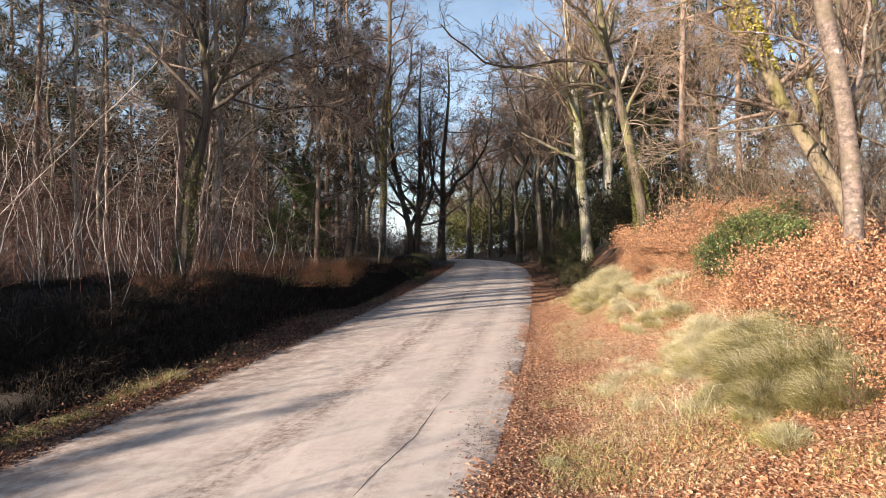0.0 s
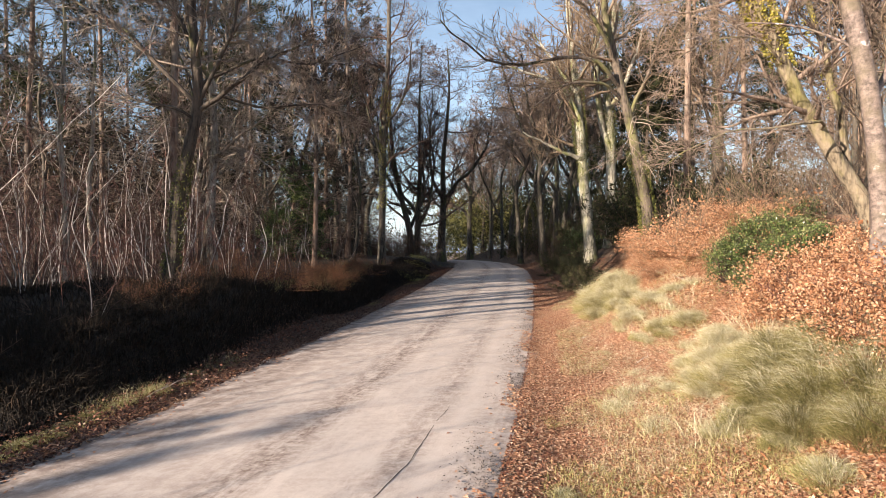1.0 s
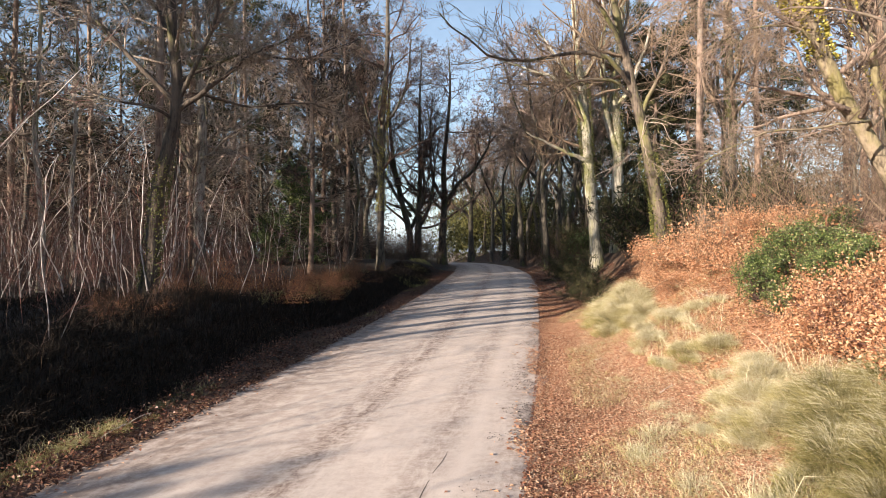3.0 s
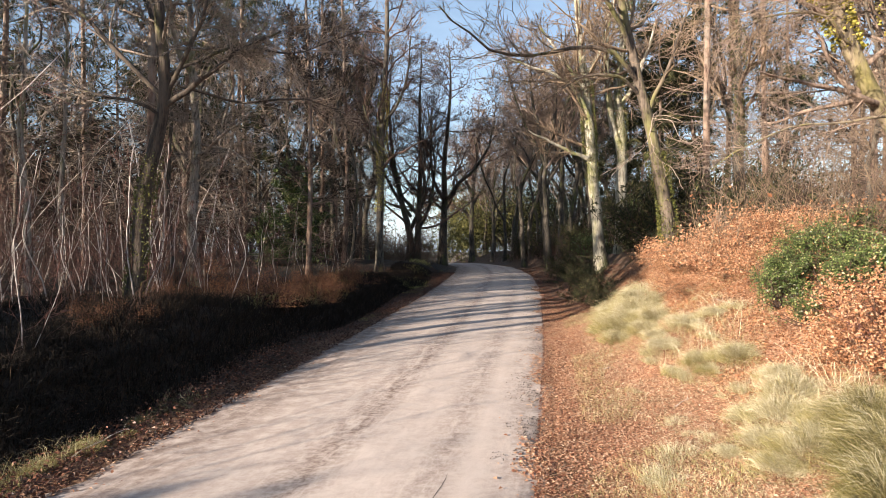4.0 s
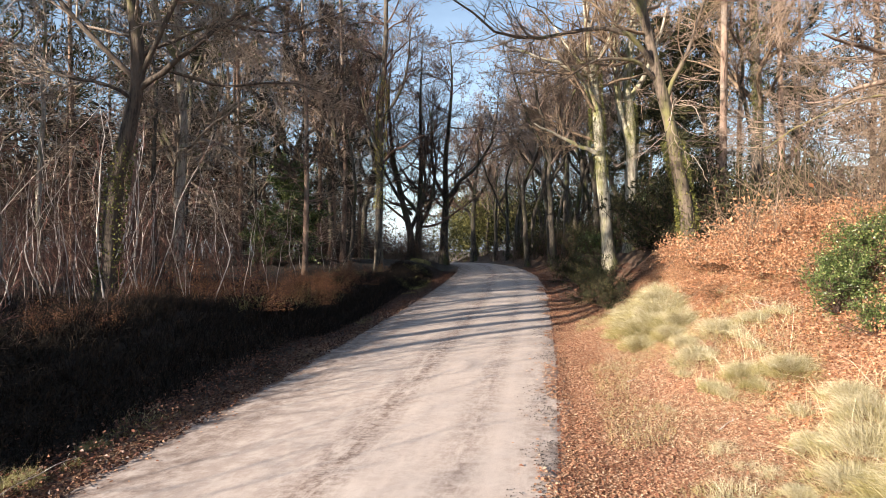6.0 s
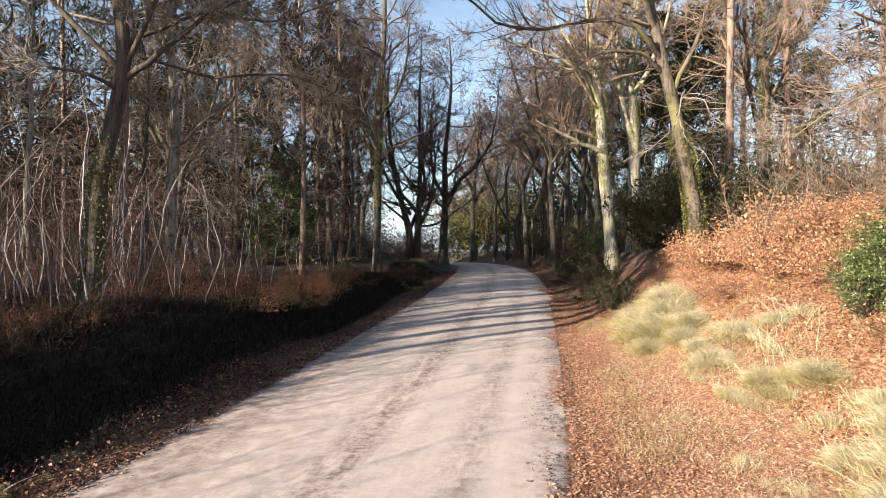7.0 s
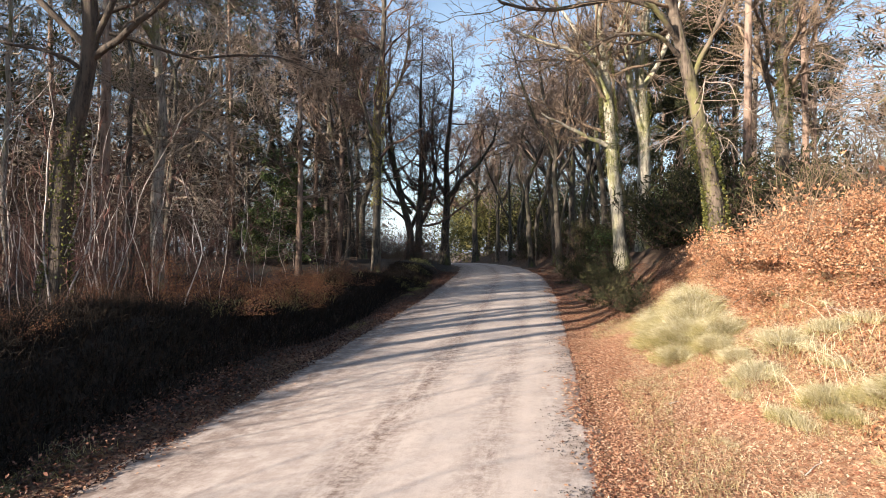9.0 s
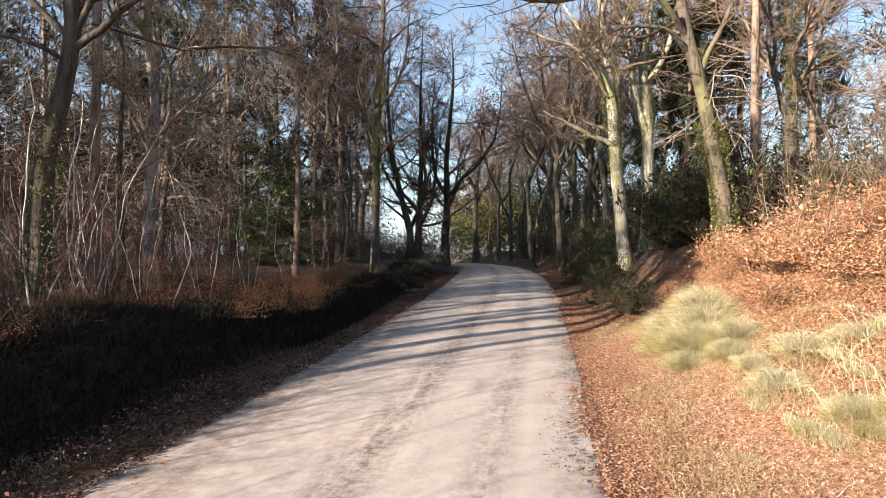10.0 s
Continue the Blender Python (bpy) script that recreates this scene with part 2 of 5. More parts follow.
def road_material():
    """Old pale tarmac: dusty, with wheel tracks worn along it and dark damp patches. UV is metres across and along."""
    m, t, b = nodes_of("worn_tarmac")
    v = coords(t, (1, 1, 1), "UV")
    along = coords(t, (1, 0.22, 1), "UV")
    grit = noise_tex(t, v, 90.0, 3.0, 0.7)
    mid = noise_tex(t, v, 4.5, 6.0, 0.7)
    tracks = noise_tex(t, along, 5.5, 8.0, 0.75)
    sway = noise_tex(t, coords(t, (0.3, 0.2, 1), "UV"), 1.0, 0.0, 0.5)
    xyz = t.nodes.new("ShaderNodeSeparateXYZ")
    link(t, v, xyz.inputs[0])
    u = t.nodes.new("ShaderNodeMath")
    u.operation = "MULTIPLY_ADD"
    u.inputs[1].default_value, u.inputs[2].default_value = 0.25, -0.012
    link(t, xyz.outputs[0], u.inputs[0])
    u2 = t.nodes.new("ShaderNodeMath")
    u2.operation = "MULTIPLY_ADD"
    u2.inputs[1].default_value = 0.025
    link(t, sway, u2.inputs[0])
    link(t, u.outputs[0], u2.inputs[2])
    g = lambda x: (x, x, x)
    # dirt lies between the wheel tracks and along both edges
    lanes = ramp(t, u2.outputs[0], [(0.0, g(1.0)), (0.06, g(0.55)), (0.17, g(0.7)), (0.24, g(0.25)), (0.40, g(0.35)), (0.50, g(1.0)), (0.57, g(0.3)), (0.68, g(0.25)), (0.755, g(0.75)), (0.82, g(0.12)), (0.89, g(0.45)), (1.0, g(1.0))])
    dirt = mixed(t, 0.65, ramp(t, tracks, [(0.36, g(0.15)), (0.52, g(1.0))]), ramp(t, noise_tex(t, v, 12.0, 6.0, 0.78), [(0.40, g(0.0)), (0.58, g(1.0))]), "MULTIPLY")
    c = ramp(t, grit, [(0.3, (0.45, 0.37, 0.332)), (0.7, (0.575, 0.487, 0.438))])
    c = mixed(t, mixed(t, 1.0, lanes, dirt, "MULTIPLY"), c, (0.125, 0.078, 0.06))
    # soil washed over the shaded edge
    soil = mixed(t, 1.0, ramp(t, u2.outputs[0], [(0.0, g(1.0)), (0.05, g(0.92)), (0.12, g(0.6)), (0.3, g(0.26)), (0.5, g(0.0))]), ramp(t, mid, [(0.38, g(0.35)), (0.58, g(1.0))]), "MULTIPLY")
    c = mixed(t, soil, c, (0.115, 0.073, 0.057))
    c = mixed(t, ramp(t, mid, [(0.35, (0.3, 0.3, 0.3)), (0.55, (0, 0, 0))]), c, (0.55, 0.485, 0.44))
    c = mixed(t, ramp(t, noise_tex(t, v, 9.0, 6.0, 0.75), [(0.60, (0, 0, 0)), (0.70, (0.4, 0.4, 0.4))]), c, (0.24, 0.20, 0.175))
    link(t, c, b.inputs["Base Color"])
    b.inputs["Roughness"].default_value = 0.85
    bump(t, b, grit, 0.35, 0.006)
    return m


def plain(name, col, rough=0.9):
    m, t, b = nodes_of(name)
    c = ramp(t, noise_tex(t, coords(t, (1, 1, 1)), 20.0), [(0.3, tuple(x * 0.6 for x in col)), (0.7, col)])
    link(t, c, b.inputs["Base Color"])
    b.inputs["Roughness"].default_value = rough
    return m


SOIL = ground_material()
TARMAC = road_material()
CRACK = plain("crack_dirt", (0.05, 0.04, 0.034))


# ===== mesh tools =====
def mesh_of(name, parts, mat, smooth=True):
    """One mesh out of (vertices, quads) pairs."""
    vs, qs, n = [], [], 0
    for v, q in parts:
        vs.append(np.asarray(v, np.float32).reshape(-1, 3))
        qs.append(np.asarray(q, np.int32).reshape(-1, 4) + n)
        n += len(vs[-1])
    v, q = np.concatenate(vs), np.concatenate(qs)
    me = bpy.data.meshes.new(name)
    me.vertices.add(len(v))
    me.vertices.foreach_set("co", v.ravel())
    me.loops.add(q.size)
    me.loops.foreach_set("vertex_index", q.ravel())
    me.polygons.add(len(q))
    me.polygons.foreach_set("loop_start", np.arange(0, q.size, 4, dtype=np.int32))
    me.polygons.foreach_set("use_smooth", np.full(len(q), smooth))
    me.update(calc_edges=True)
    me.materials.append(mat)
    return me


def part(name, me, parent, label=""):
    ob = new(name, me)
    ob.parent = parent
    return tagged(ob, label, kind="stuff" if name in ("crown", "foliage", "ivy") else "")


def unit(a):
    return a / np.maximum(np.linalg.norm(a, axis=-1, keepdims=True), 1e-9)


def tubes(pts, rad, sides):
    """Tapered tubes along many polylines at once: pts (N, P, 3), rad (N, P)."""
    n, p, _ = pts.shape
    tan = unit(np.gradient(pts, axis=1))
    main = unit(pts[:, -1] - pts[:, 0])
    ref = np.where(np.abs(main[:, 2:3]) > 0.8, np.array([[1.0, 0.2, 0.0]]), np.array([[0.0, 0.1, 1.0]]))[:, None]
    a = unit(np.cross(tan, ref))
    b = np.cross(tan, a)
    ang = np.arange(sides) * 2 * np.pi / sides
    ring = pts[:, :, None] + rad[:, :, None, None] * (np.cos(ang)[:, None] * a[:, :, None] + np.sin(ang)[:, None] * b[:, :, None])
    idx = np.arange(n * p * sides).reshape(n, p, sides)
    nxt = np.roll(idx, -1, axis=2)
    q = np.stack([idx[:, :-1], nxt[:, :-1], nxt[:, 1:], idx[:, 1:]], -1)
    return ring.reshape(-1, 3), q.reshape(-1, 4)


def spine(points, n):
    """A smooth line of n points through the given ones."""
    p = np.asarray(points, float)
    s = np.r_[0, np.cumsum(np.linalg.norm(np.diff(p, axis=0), axis=1))]
    m = np.gradient(p, s, axis=0)
    u = np.linspace(0, s[-1], n)
    i = np.clip(np.searchsorted(s, u, side="right") - 1, 0, len(p) - 2)
    h = (s[i + 1] - s[i])[:, None]
    f = ((u - s[i])[:, None]) / h
    return ((2 * f**3 - 3 * f**2 + 1) * p[i] + (f**3 - 2 * f**2 + f) * h * m[i] + (3 * f**2 - 2 * f**3) * p[i + 1] + (f**3 - f**2) * h * m[i + 1])


def run(rng, start, way, length, n, up, wig):
    """Wandering lines from start along way: (K, n, 3)."""
    k = len(start)
    d = unit(way)
    out = np.empty((k, n, 3))
    out[:, 0] = start
    step = (length / (n - 1))[:, None]
    for j in range(1, n):
        d = unit(d + rng.normal(0, wig, (k, 3)) + np.array([0, 0, up]))
        out[:, j] = out[:, j - 1] + d * step
    return out


def grow(rng, pts, rad, k, lo, hi, angle, ratio, n, up, wig, thin, tip=0.3, flat=1.0):
    """k side branches on each parent line."""
    m, p, _ = pts.shape
    idx = np.repeat(np.arange(m), k)
    t = rng.uniform(lo, hi, m * k)
    at = t * (p - 1.001)
    i = at.astype(int)
    f = (at - i)[:, None]
    base = pts[idx, i] * (1 - f) + pts[idx, i + 1] * f
    r = rad[idx, i] * (1 - f[:, 0]) + rad[idx, i + 1] * f[:, 0]
    tan = unit(pts[idx, i + 1] - pts[idx, i])
    length = np.linalg.norm(np.diff(pts, axis=1), axis=2).sum(1)[idx] * ratio * rng.uniform(0.6, 1.25, m * k) * (1.15 - 0.6 * t)
    rnd = rng.normal(0, 1, (m * k, 3)) * np.array([1, 1, flat])
    perp = unit(rnd - (rnd * tan).sum(1, keepdims=True) * tan)
    a = radians(angle) * rng.uniform(0.65, 1.3, m * k)[:, None]
    kids = run(rng, base, np.cos(a) * tan + np.sin(a) * perp, length, n, up, wig)
    kr = (r * thin)[:, None] * np.linspace(1, tip, n)[None]
    return kids, kr


def leaf_quads(rng, at, way, size, fold=0.25, wide=0.55):
    """Folded leaves: at (N, 3) is the stalk, way (N, 3) the midrib."""
    n = len(at)
    way = unit(way)
    side = unit(np.cross(way, rng.normal(0, 1, (n, 3))))
    nor = np.cross(side, way)
    s = np.broadcast_to(size, n)[:, None]
    mid = at + way * s * 0.5 + nor * s * fold
    v = np.stack([at, mid + side * s * wide * 0.5, at + way * s, mid - side * s * wide * 0.5], 1)
    return v.reshape(-1, 3), np.arange(n * 4).reshape(n, 4)


def blades(rng, at, way, length, width, bend):
    """Grass blades that arch over: three cross bars each."""
    n = len(at)
    way = unit(way)
    side = unit(np.cross(way, rng.normal(0, 1, (n, 3)) + np.array([0, 0, 0.3])))
    flat = unit(way * np.array([1, 1, 0]) + rng.normal(0, 0.15, (n, 3)) * np.array([1, 1, 0]) + 1e-6)
    ln, w, bd = (np.broadcast_to(x, n)[:, None] for x in (length, width, bend))
    p1 = at + way * ln * 0.55
    p2 = p1 + unit(way + flat * bd - np.array([0, 0, 1]) * bd * 0.55) * ln * 0.45
    v = np.stack([at - side * w, at + side * w, p1 - side * w * 0.8, p1 + side * w * 0.8, p2 - side * w * 0.12, p2 + side * w * 0.12], 1)
    i = np.arange(n)[:, None] * 6
    q = np.concatenate([i + np.array([0, 1, 3, 2]), i + np.array([2, 3, 5, 4])])
    return v.reshape(-1, 3), q


# ===== the lie of the land =====
def road_left(y):
    return -4.75 + 0.225 * y - 0.0021 * y * y - 0.012 * np.maximum(y - 38, 0) ** 2 * (y < 90) - (y >= 90) * 200


def road_right(y):
    return -0.45 + 0.232 * y - 0.0021 * y * y - 0.005 * np.maximum(y - 28, 0) ** 2 * (y < 90) - (y >= 90) * 200


def road_height(y):
    return np.interp(y, [-60, 7, 30, 40, 50, 70, 120, 400, 3000], [-1.2, 0.0, 0.64, 0.80, 0.80, 0.2, -4.0, -16, -16])


_ph = np.random.RandomState(5)
_K = [(_ph.normal(0, 1, 2) * f, _ph.uniform(0, 6.28), a) for f, a in [(0.35, 0.10)] * 4 + [(1.3, 0.035)] * 6 + [(4.0, 0.012)] * 8]


def rough(x, y):
    return sum(a * np.sin(k[0] * x + k[1] * y + p) for k, p, a in _K)


R_D = [0, 0.3, 0.6, 1.0, 1.5, 2.0, 2.5, 3.1, 3.6, 5, 12, 60]
R_Z = [0, 0.02, 0.07, 0.17, 0.36, 0.65, 1.08, 1.6, 1.85, 2.05, 2.2, 2.0]
L_D = [0, 0.4, 0.75, 1.0, 1.3, 1.65, 2.1, 4, 12, 60]
L_Z = [0, 0.02, -0.02, 0.04, 0.34, 0.58, 0.66, 0.70, 0.85, 1.0]


def land(x, y):
    """Height of the ground: road bed, verges, a bank on either side, woodland floor."""
    x, y = np.asarray(x, float), np.asarray(y, float)
    yc = np.clip(y, -60, 64)
    dr, dl = x - road_right(yc), road_left(yc) - x
    near_r = np.interp(y, [-5, 4, 7.5, 10, 12, 18, 30, 45, 70], [0.65, 0.72, 0.76, 0.92, 1.0, 1.0, 0.8, 0.66, 0.4])
    near_l = np.interp(y, [-5, 4, 6.2, 7.8, 18, 30, 45, 70], [0.15, 0.2, 0.5, 1.0, 1.0, 0.7, 0.4, 0.2])
    z = road_height(y)
    z = z + np.interp(dr, R_D, R_Z) * near_r * (dr > 0) + np.interp(dl, L_D, L_Z) * near_l * (dl > 0)
    off = np.clip(np.maximum(dr, dl) / 1.5, 0, 1)
    far = np.clip(1 - np.hypot(x, y) / 300, 0, 1)
    return z + rough(x, y) * off * far - 0.035 * np.clip(-np.maximum(dr, dl) / 0.08, 0, 1)


def spread(lo, hi, step, out, grow_by=1.22):
    """Grid lines: even from lo to hi, then ever wider out to the horizon."""
    mid = list(np.arange(lo, hi + 1e-6, step))
    a, b, s = lo, hi, step
    left, right = [], []
    while b < out:
        s *= grow_by
        a, b = a - s, b + s
        left.append(a)
        right.append(b)
    return np.array(left[::-1] + mid + right)


def sheet(xs, ys, z_of):
    gx, gy = np.meshgrid(xs, ys)
    v = np.stack([gx, gy, z_of(gx, gy)], -1)
    i = np.arange(gx.size).reshape(gx.shape)
    q = np.stack([i[:-1, :-1], i[:-1, 1:], i[1:, 1:], i[1:, :-1]], -1)
    return v.reshape(-1, 3), q.reshape(-1, 4)


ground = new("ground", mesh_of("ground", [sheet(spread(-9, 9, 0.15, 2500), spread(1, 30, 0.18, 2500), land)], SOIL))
# black peaty soil under the left bank's heather and wood, blackened for shade
_co = np.empty(len(ground.data.vertices) * 3, np.float32)
ground.data.vertices.foreach_get("co", _co)
_co = _co.reshape(-1, 3)
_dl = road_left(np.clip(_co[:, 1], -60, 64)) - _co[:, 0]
# shade is painted over the left verge and all floor beyond y = 15.5
ground.data.attributes.new("peat_shade", "FLOAT", "POINT").data.foreach_set("value", np.clip((_dl + 0.05 + 0.5 * rough(_co[:, 0] * 3, _co[:, 1] * 3)) / 0.5, np.clip((_co[:, 1] - 15.5) / 5, 0, 0.75), 1).astype(np.float32))
tagged(ground, "brown woodland floor with banks on both sides of the lane", "ground", kind="structure")


def build_road():
    ys = np.r_[np.arange(-30, 0, 1.0), np.arange(0, 34, 0.14), np.arange(34, 66, 0.5)]
    us = np.linspace(0, 1, 33)
    rag = sum(0.06 * np.sin(ys * f + p) for f, p in ((2.1, 0.3), (5.3, 1.0), (11.0, 2.0)))
    ragl = sum(0.05 * np.sin(ys * f + p) for f, p in ((1.7, 2.3), (4.7, 0.2), (9.0, 4.0)))
    xl, xr = road_left(ys) - 0.03 + ragl, road_right(ys) + 0.03 + rag
    gx = xl[:, None] + (xr - xl)[:, None] * us[None]
    gy = np.repeat(ys[:, None], len(us), 1)
    camber = 0.05 * (1 - (2 * us - 1) ** 2)
    gz = road_height(gy) + camber[None] + 0.004 * np.sin(gx * 3 + gy * 2.2)
    gz[:, 0] -= 0.05
    gz[:, -1] -= 0.05
    i = np.arange(gx.size).reshape(gx.shape)
    q = np.stack([i[:-1, :-1], i[:-1, 1:], i[1:, 1:], i[1:, :-1]], -1).reshape(-1, 4)
    me = mesh_of("road", [(np.stack([gx, gy, gz], -1), q)], TARMAC)
    uv = me.uv_layers.new(name="UVMap")
    across = ((gx - road_left(gy)) / (road_right(gy) - road_left(gy)) * 4.0).ravel()
    flat = np.stack([across[q.ravel()], gy.ravel()[q.ravel()]], -1)
    uv.data.foreach_set("uv", flat.astype(np.float32).ravel())
    return tagged(new("road", me), "narrow pale worn tarmac lane with leaf-strewn edges", "road", kind="structure")


road = build_road()


def road_z(x, y):
    u = (x - road_left(y)) / (road_right(y) - road_left(y))
    return road_height(y) + 0.05 * (1 - (2 * u - 1) ** 2)


def build_crack():
    rng = np.random.RandomState(3)
    ys = np.linspace(3.2, 6.85, 60)
    x0 = np.interp(ys, [3.2, 4.2, 5.2, 6.85], [-0.85, -0.58, -0.25, 0.16]) + np.cumsum(rng.normal(0, 0.0035, 60))
    w = 0.0025 + 0.0025 * rng.rand(60)
    w[-8:] *= np.linspace(1, 0.2, 8)
    v = np.stack([np.stack([x0 - w, ys, road_z(x0 - w, ys) + 0.004 * np.sin(x0 * 3 + ys * 2.2) + 0.002], -1), np.stack([x0 + w, ys, road_z(x0 + w, ys) + 0.004 * np.sin(x0 * 3 + ys * 2.2) + 0.002], -1)], 1)
    i = np.arange(59)[:, None] * 2
    return mesh_of("crack", [(v, i + np.array([0, 1, 3, 2]))], CRACK)


part("crack", build_crack(), road, "thin dark crack in the tarmac")


# ===== trees =====
def leafless(rng, trunk, r0, r1, limbs=(), k=(14, 7, 6, 4), start=0.35, angle=55, ratio=0.38, up=0.05, sides=9, droop=0.0, n_trunk=22, wob=0.03, limb_r=0.42, twig_r=0.006):
    """A bare broadleaf: the wood of trunk and great limbs, and the spray of branches and twigs. Returns two lists of (verts, quads)."""
    line = spine(trunk, n_trunk)
    line[2:] += np.cumsum(rng.normal(0, wob, (n_trunk - 2, 3)) * np.array([1, 1, 0.2]), 0) * 0.5
    rad = np.linspace(r0, r1, n_trunk)
    rad[0] *= 1.45
    rad[1] *= 1.15
    rad *= 1 + rng.normal(0, 0.03, n_trunk)
    wood = [tubes(line[None], rad[None], sides)]
    spray, limb_parts = [], []
    parents, radii = [], []
    for pts, ra, rb in limbs:
        l = spine(pts, 12)
        l[1:] += np.cumsum(rng.normal(0, 0.014 * np.linalg.norm(l[-1] - l[0]) + 0.004, (11, 3)), 0) * 0.6
        limb_parts.append(tubes(l[None], np.linspace(ra, rb, 12)[None], 7))
        parents.append(l[::-1][:10][::-1])
        radii.append(np.linspace(ra, rb, 12)[2:])
    l1, q1 = grow(rng, line[None], rad[None], k[0], start, 0.99, angle, ratio, 10, up, 0.17, limb_r, 0.22, 0.6)
    spray.append(tubes(l1, q1, 5))
    if parents:
        l1, q1 = np.concatenate([np.array(parents)] * 3 + [l1]), np.concatenate([np.array(radii)] * 3 + [q1])
    l2, q2 = grow(rng, l1, q1, k[1], 0.15, 1.0, 50, 0.45, 6, up - droop, 0.22, 0.5, 0.3, 0.6)
    spray.append(tubes(l2, np.maximum(q2, twig_r), 3))
    l3, q3 = grow(rng, l2, np.maximum(q2, twig_r * 1.6), k[2], 0.12, 1.0, 45, 0.5, 4, up * 0.6 - droop, 0.22, 0.6, 0.4, 0.7)
    thin = slice(None) if k[3] else slice(None, None, 3)
    spray.append(tubes(l3[:, thin], np.maximum(q3[:, thin], twig_r * 0.9), 3))
    if k[3]:
        l4, q4 = grow(rng, l3, np.maximum(q3, twig_r), k[3], 0.12, 1.0, 42, 0.6, 3, 0.03 - droop, 0.2, 0.7, 0.5)
        spray.append(tubes(l4, np.maximum(q4, twig_r * 0.7), 3))
    return wood, limb_parts, spray


def tree(name, where, meshes, label, category="tree", group="", turn=0.0, scale=1.0):
    root = new(name)
    root.empty_display_size = 0.3
    root.matrix_world = pose(*where, 0, 0, turn) @ Matrix.Diagonal((scale, scale, scale, 1))
    stem = root
    for pname, me, plabel in meshes:
        made = part(pname, me, stem if pname in ("limb", "ivy") else root, plabel)
        stem = made if pname == "trunk" else stem
    return tagged(root, label, category, group)


def on(x, y, sink=0.08):
    return (x, y, float(land(x, y)) - sink)


def ivy_on(rng, line, rad, count, lo, hi, size=0.05):
    """Ivy leaves round a stem, between two fractions of its length."""
    l = spine(line, 40)
    t = rng.uniform(lo, hi, count) * 38.99
    i = t.astype(int)
    c = l[i] + (l[i + 1] - l[i]) * (t - i)[:, None]
    a = rng.uniform(0, 2 * np.pi, count)
    patch = 0.6 + 0.5 * np.sin(a * 2 + t * 0.4) + 0.4 * np.sin(t * 0.9)
    r = rad * (1.0 + 0.35 * rng.rand(count) * np.maximum(patch, 0.1))
    out = np.stack([np.cos(a), np.sin(a), 0.1 * rng.normal(0, 1, count)], -1)
    keep = rng.rand(count) < np.clip(patch, 0.15, 1)
    size = size * (1.0 if rad > 0.19 else 0.85 if rad > 0.14 else 0.65)
    return leaf_quads(rng, (c + out * r[:, None])[keep], (out + rng.normal(0, 0.7, (count, 3)) + np.array([0, 0, -0.5]))[keep], size * rng.uniform(0.6, 1.2, keep.sum()), 0.15, 0.9)


def hero(name, seed, base, trunk, r0, r1, limbs, mats, label, ivy=(), leafage=None, **kw):
    """A tree of its own: trunk and limbs given in the world."""
    rng = np.random.RandomState(seed)
    o = np.array(on(*base))
    loc = [tuple(np.array(p) - o) for p in trunk]
    lim = [([tuple(np.array(p) - o) for p in pts], a, b) for pts, a, b in limbs]
    loc[0] = (loc[0][0], loc[0][1], 0.0)
    wood, arms, spray = leafless(rng, loc, r0, r1, lim, **kw)
    meshes = [("trunk", mesh_of(name + "_trunk", wood, mats[0]), "")] + [("limb", mesh_of(name + "_limb", [a], mats[0]), "") for a in arms] + [ ("crown", mesh_of(name + "_crown", spray, mats[1]), "bare fine twigs")]
    if ivy:
        got = [ivy_on(rng, loc if which is None else lim[which][0], rad, n, lo, hi) for which, rad, n, lo, hi in ivy]
        meshes.append(("ivy", mesh_of(name + "_ivy", got, leafage or LEAF_IVY, False), "yellow-green ivy leaves"))
    return tree(name, tuple(o), meshes, label)


# the old oak on the left bank, forked above head height
hero("oak_tree", 11, (-5.65, 11.9), [(-5.65, 11.9, 1.0), (-5.5, 11.85, 2.2), (-5.37, 11.8, 3.1), (-5.15, 11.8, 4.0), (-4.98, 11.8, 4.85), (-5.05, 11.8, 5.9), (-5.15, 11.9, 7.2), (-4.9, 12, 10.5)], 0.15, 0.045,
     [([(-4.98, 11.8, 4.75), (-5.5, 11.6, 5.3), (-5.98, 11.55, 5.9), (-6.62, 11.5, 6.5), (-8.2, 11.2, 7.2)], 0.052, 0.018),
      ([(-4.98, 11.8, 4.7), (-4.6, 11.7, 4.95), (-4.3, 11.6, 5.1), (-3.9, 11.6, 5.4), (-2.9, 11.8, 6.0)], 0.055, 0.018),
      ([(-4.98, 11.8, 4.9), (-4.5, 11.7, 5.65), (-4.2, 11.7, 6.25), (-4.05, 11.7, 7.0), (-3.4, 11.6, 8.6)], 0.045, 0.016),
      ([(-5.1, 11.75, 4.5), (-5.4, 11.4, 4.68), (-5.75, 11.3, 4.78), (-6.3, 11.2, 4.95), (-7.0, 11.1, 5.5)], 0.032, 0.008),
      ([(-5.0, 11.8, 5.2), (-4.0, 12.2, 5.9), (-2.8, 12.6, 6.0), (-1.6, 12.8, 6.5)], 0.035, 0.009),
      ([(-4.7, 11.7, 5.0), (-3.9, 12.3, 4.9), (-3.0, 12.9, 5.1), (-2.2, 13.4, 5.0)], 0.03, 0.008),
      ([(-5.05, 11.85, 5.8), (-5.7, 12.1, 6.8), (-6.8, 12.4, 7.6)], 0.05, 0.015)],
     (BARK_OAK, TWIG_PALE), "bare forked oak with mossy ivied trunk on the shaded bank", ivy=[(None, 0.15, 2600, 0.0, 0.3)], start=0.42, k=(16, 7, 5, 2), ratio=0.30, angle=75, up=0.01, twig_r=0.007, limb_r=0.28)
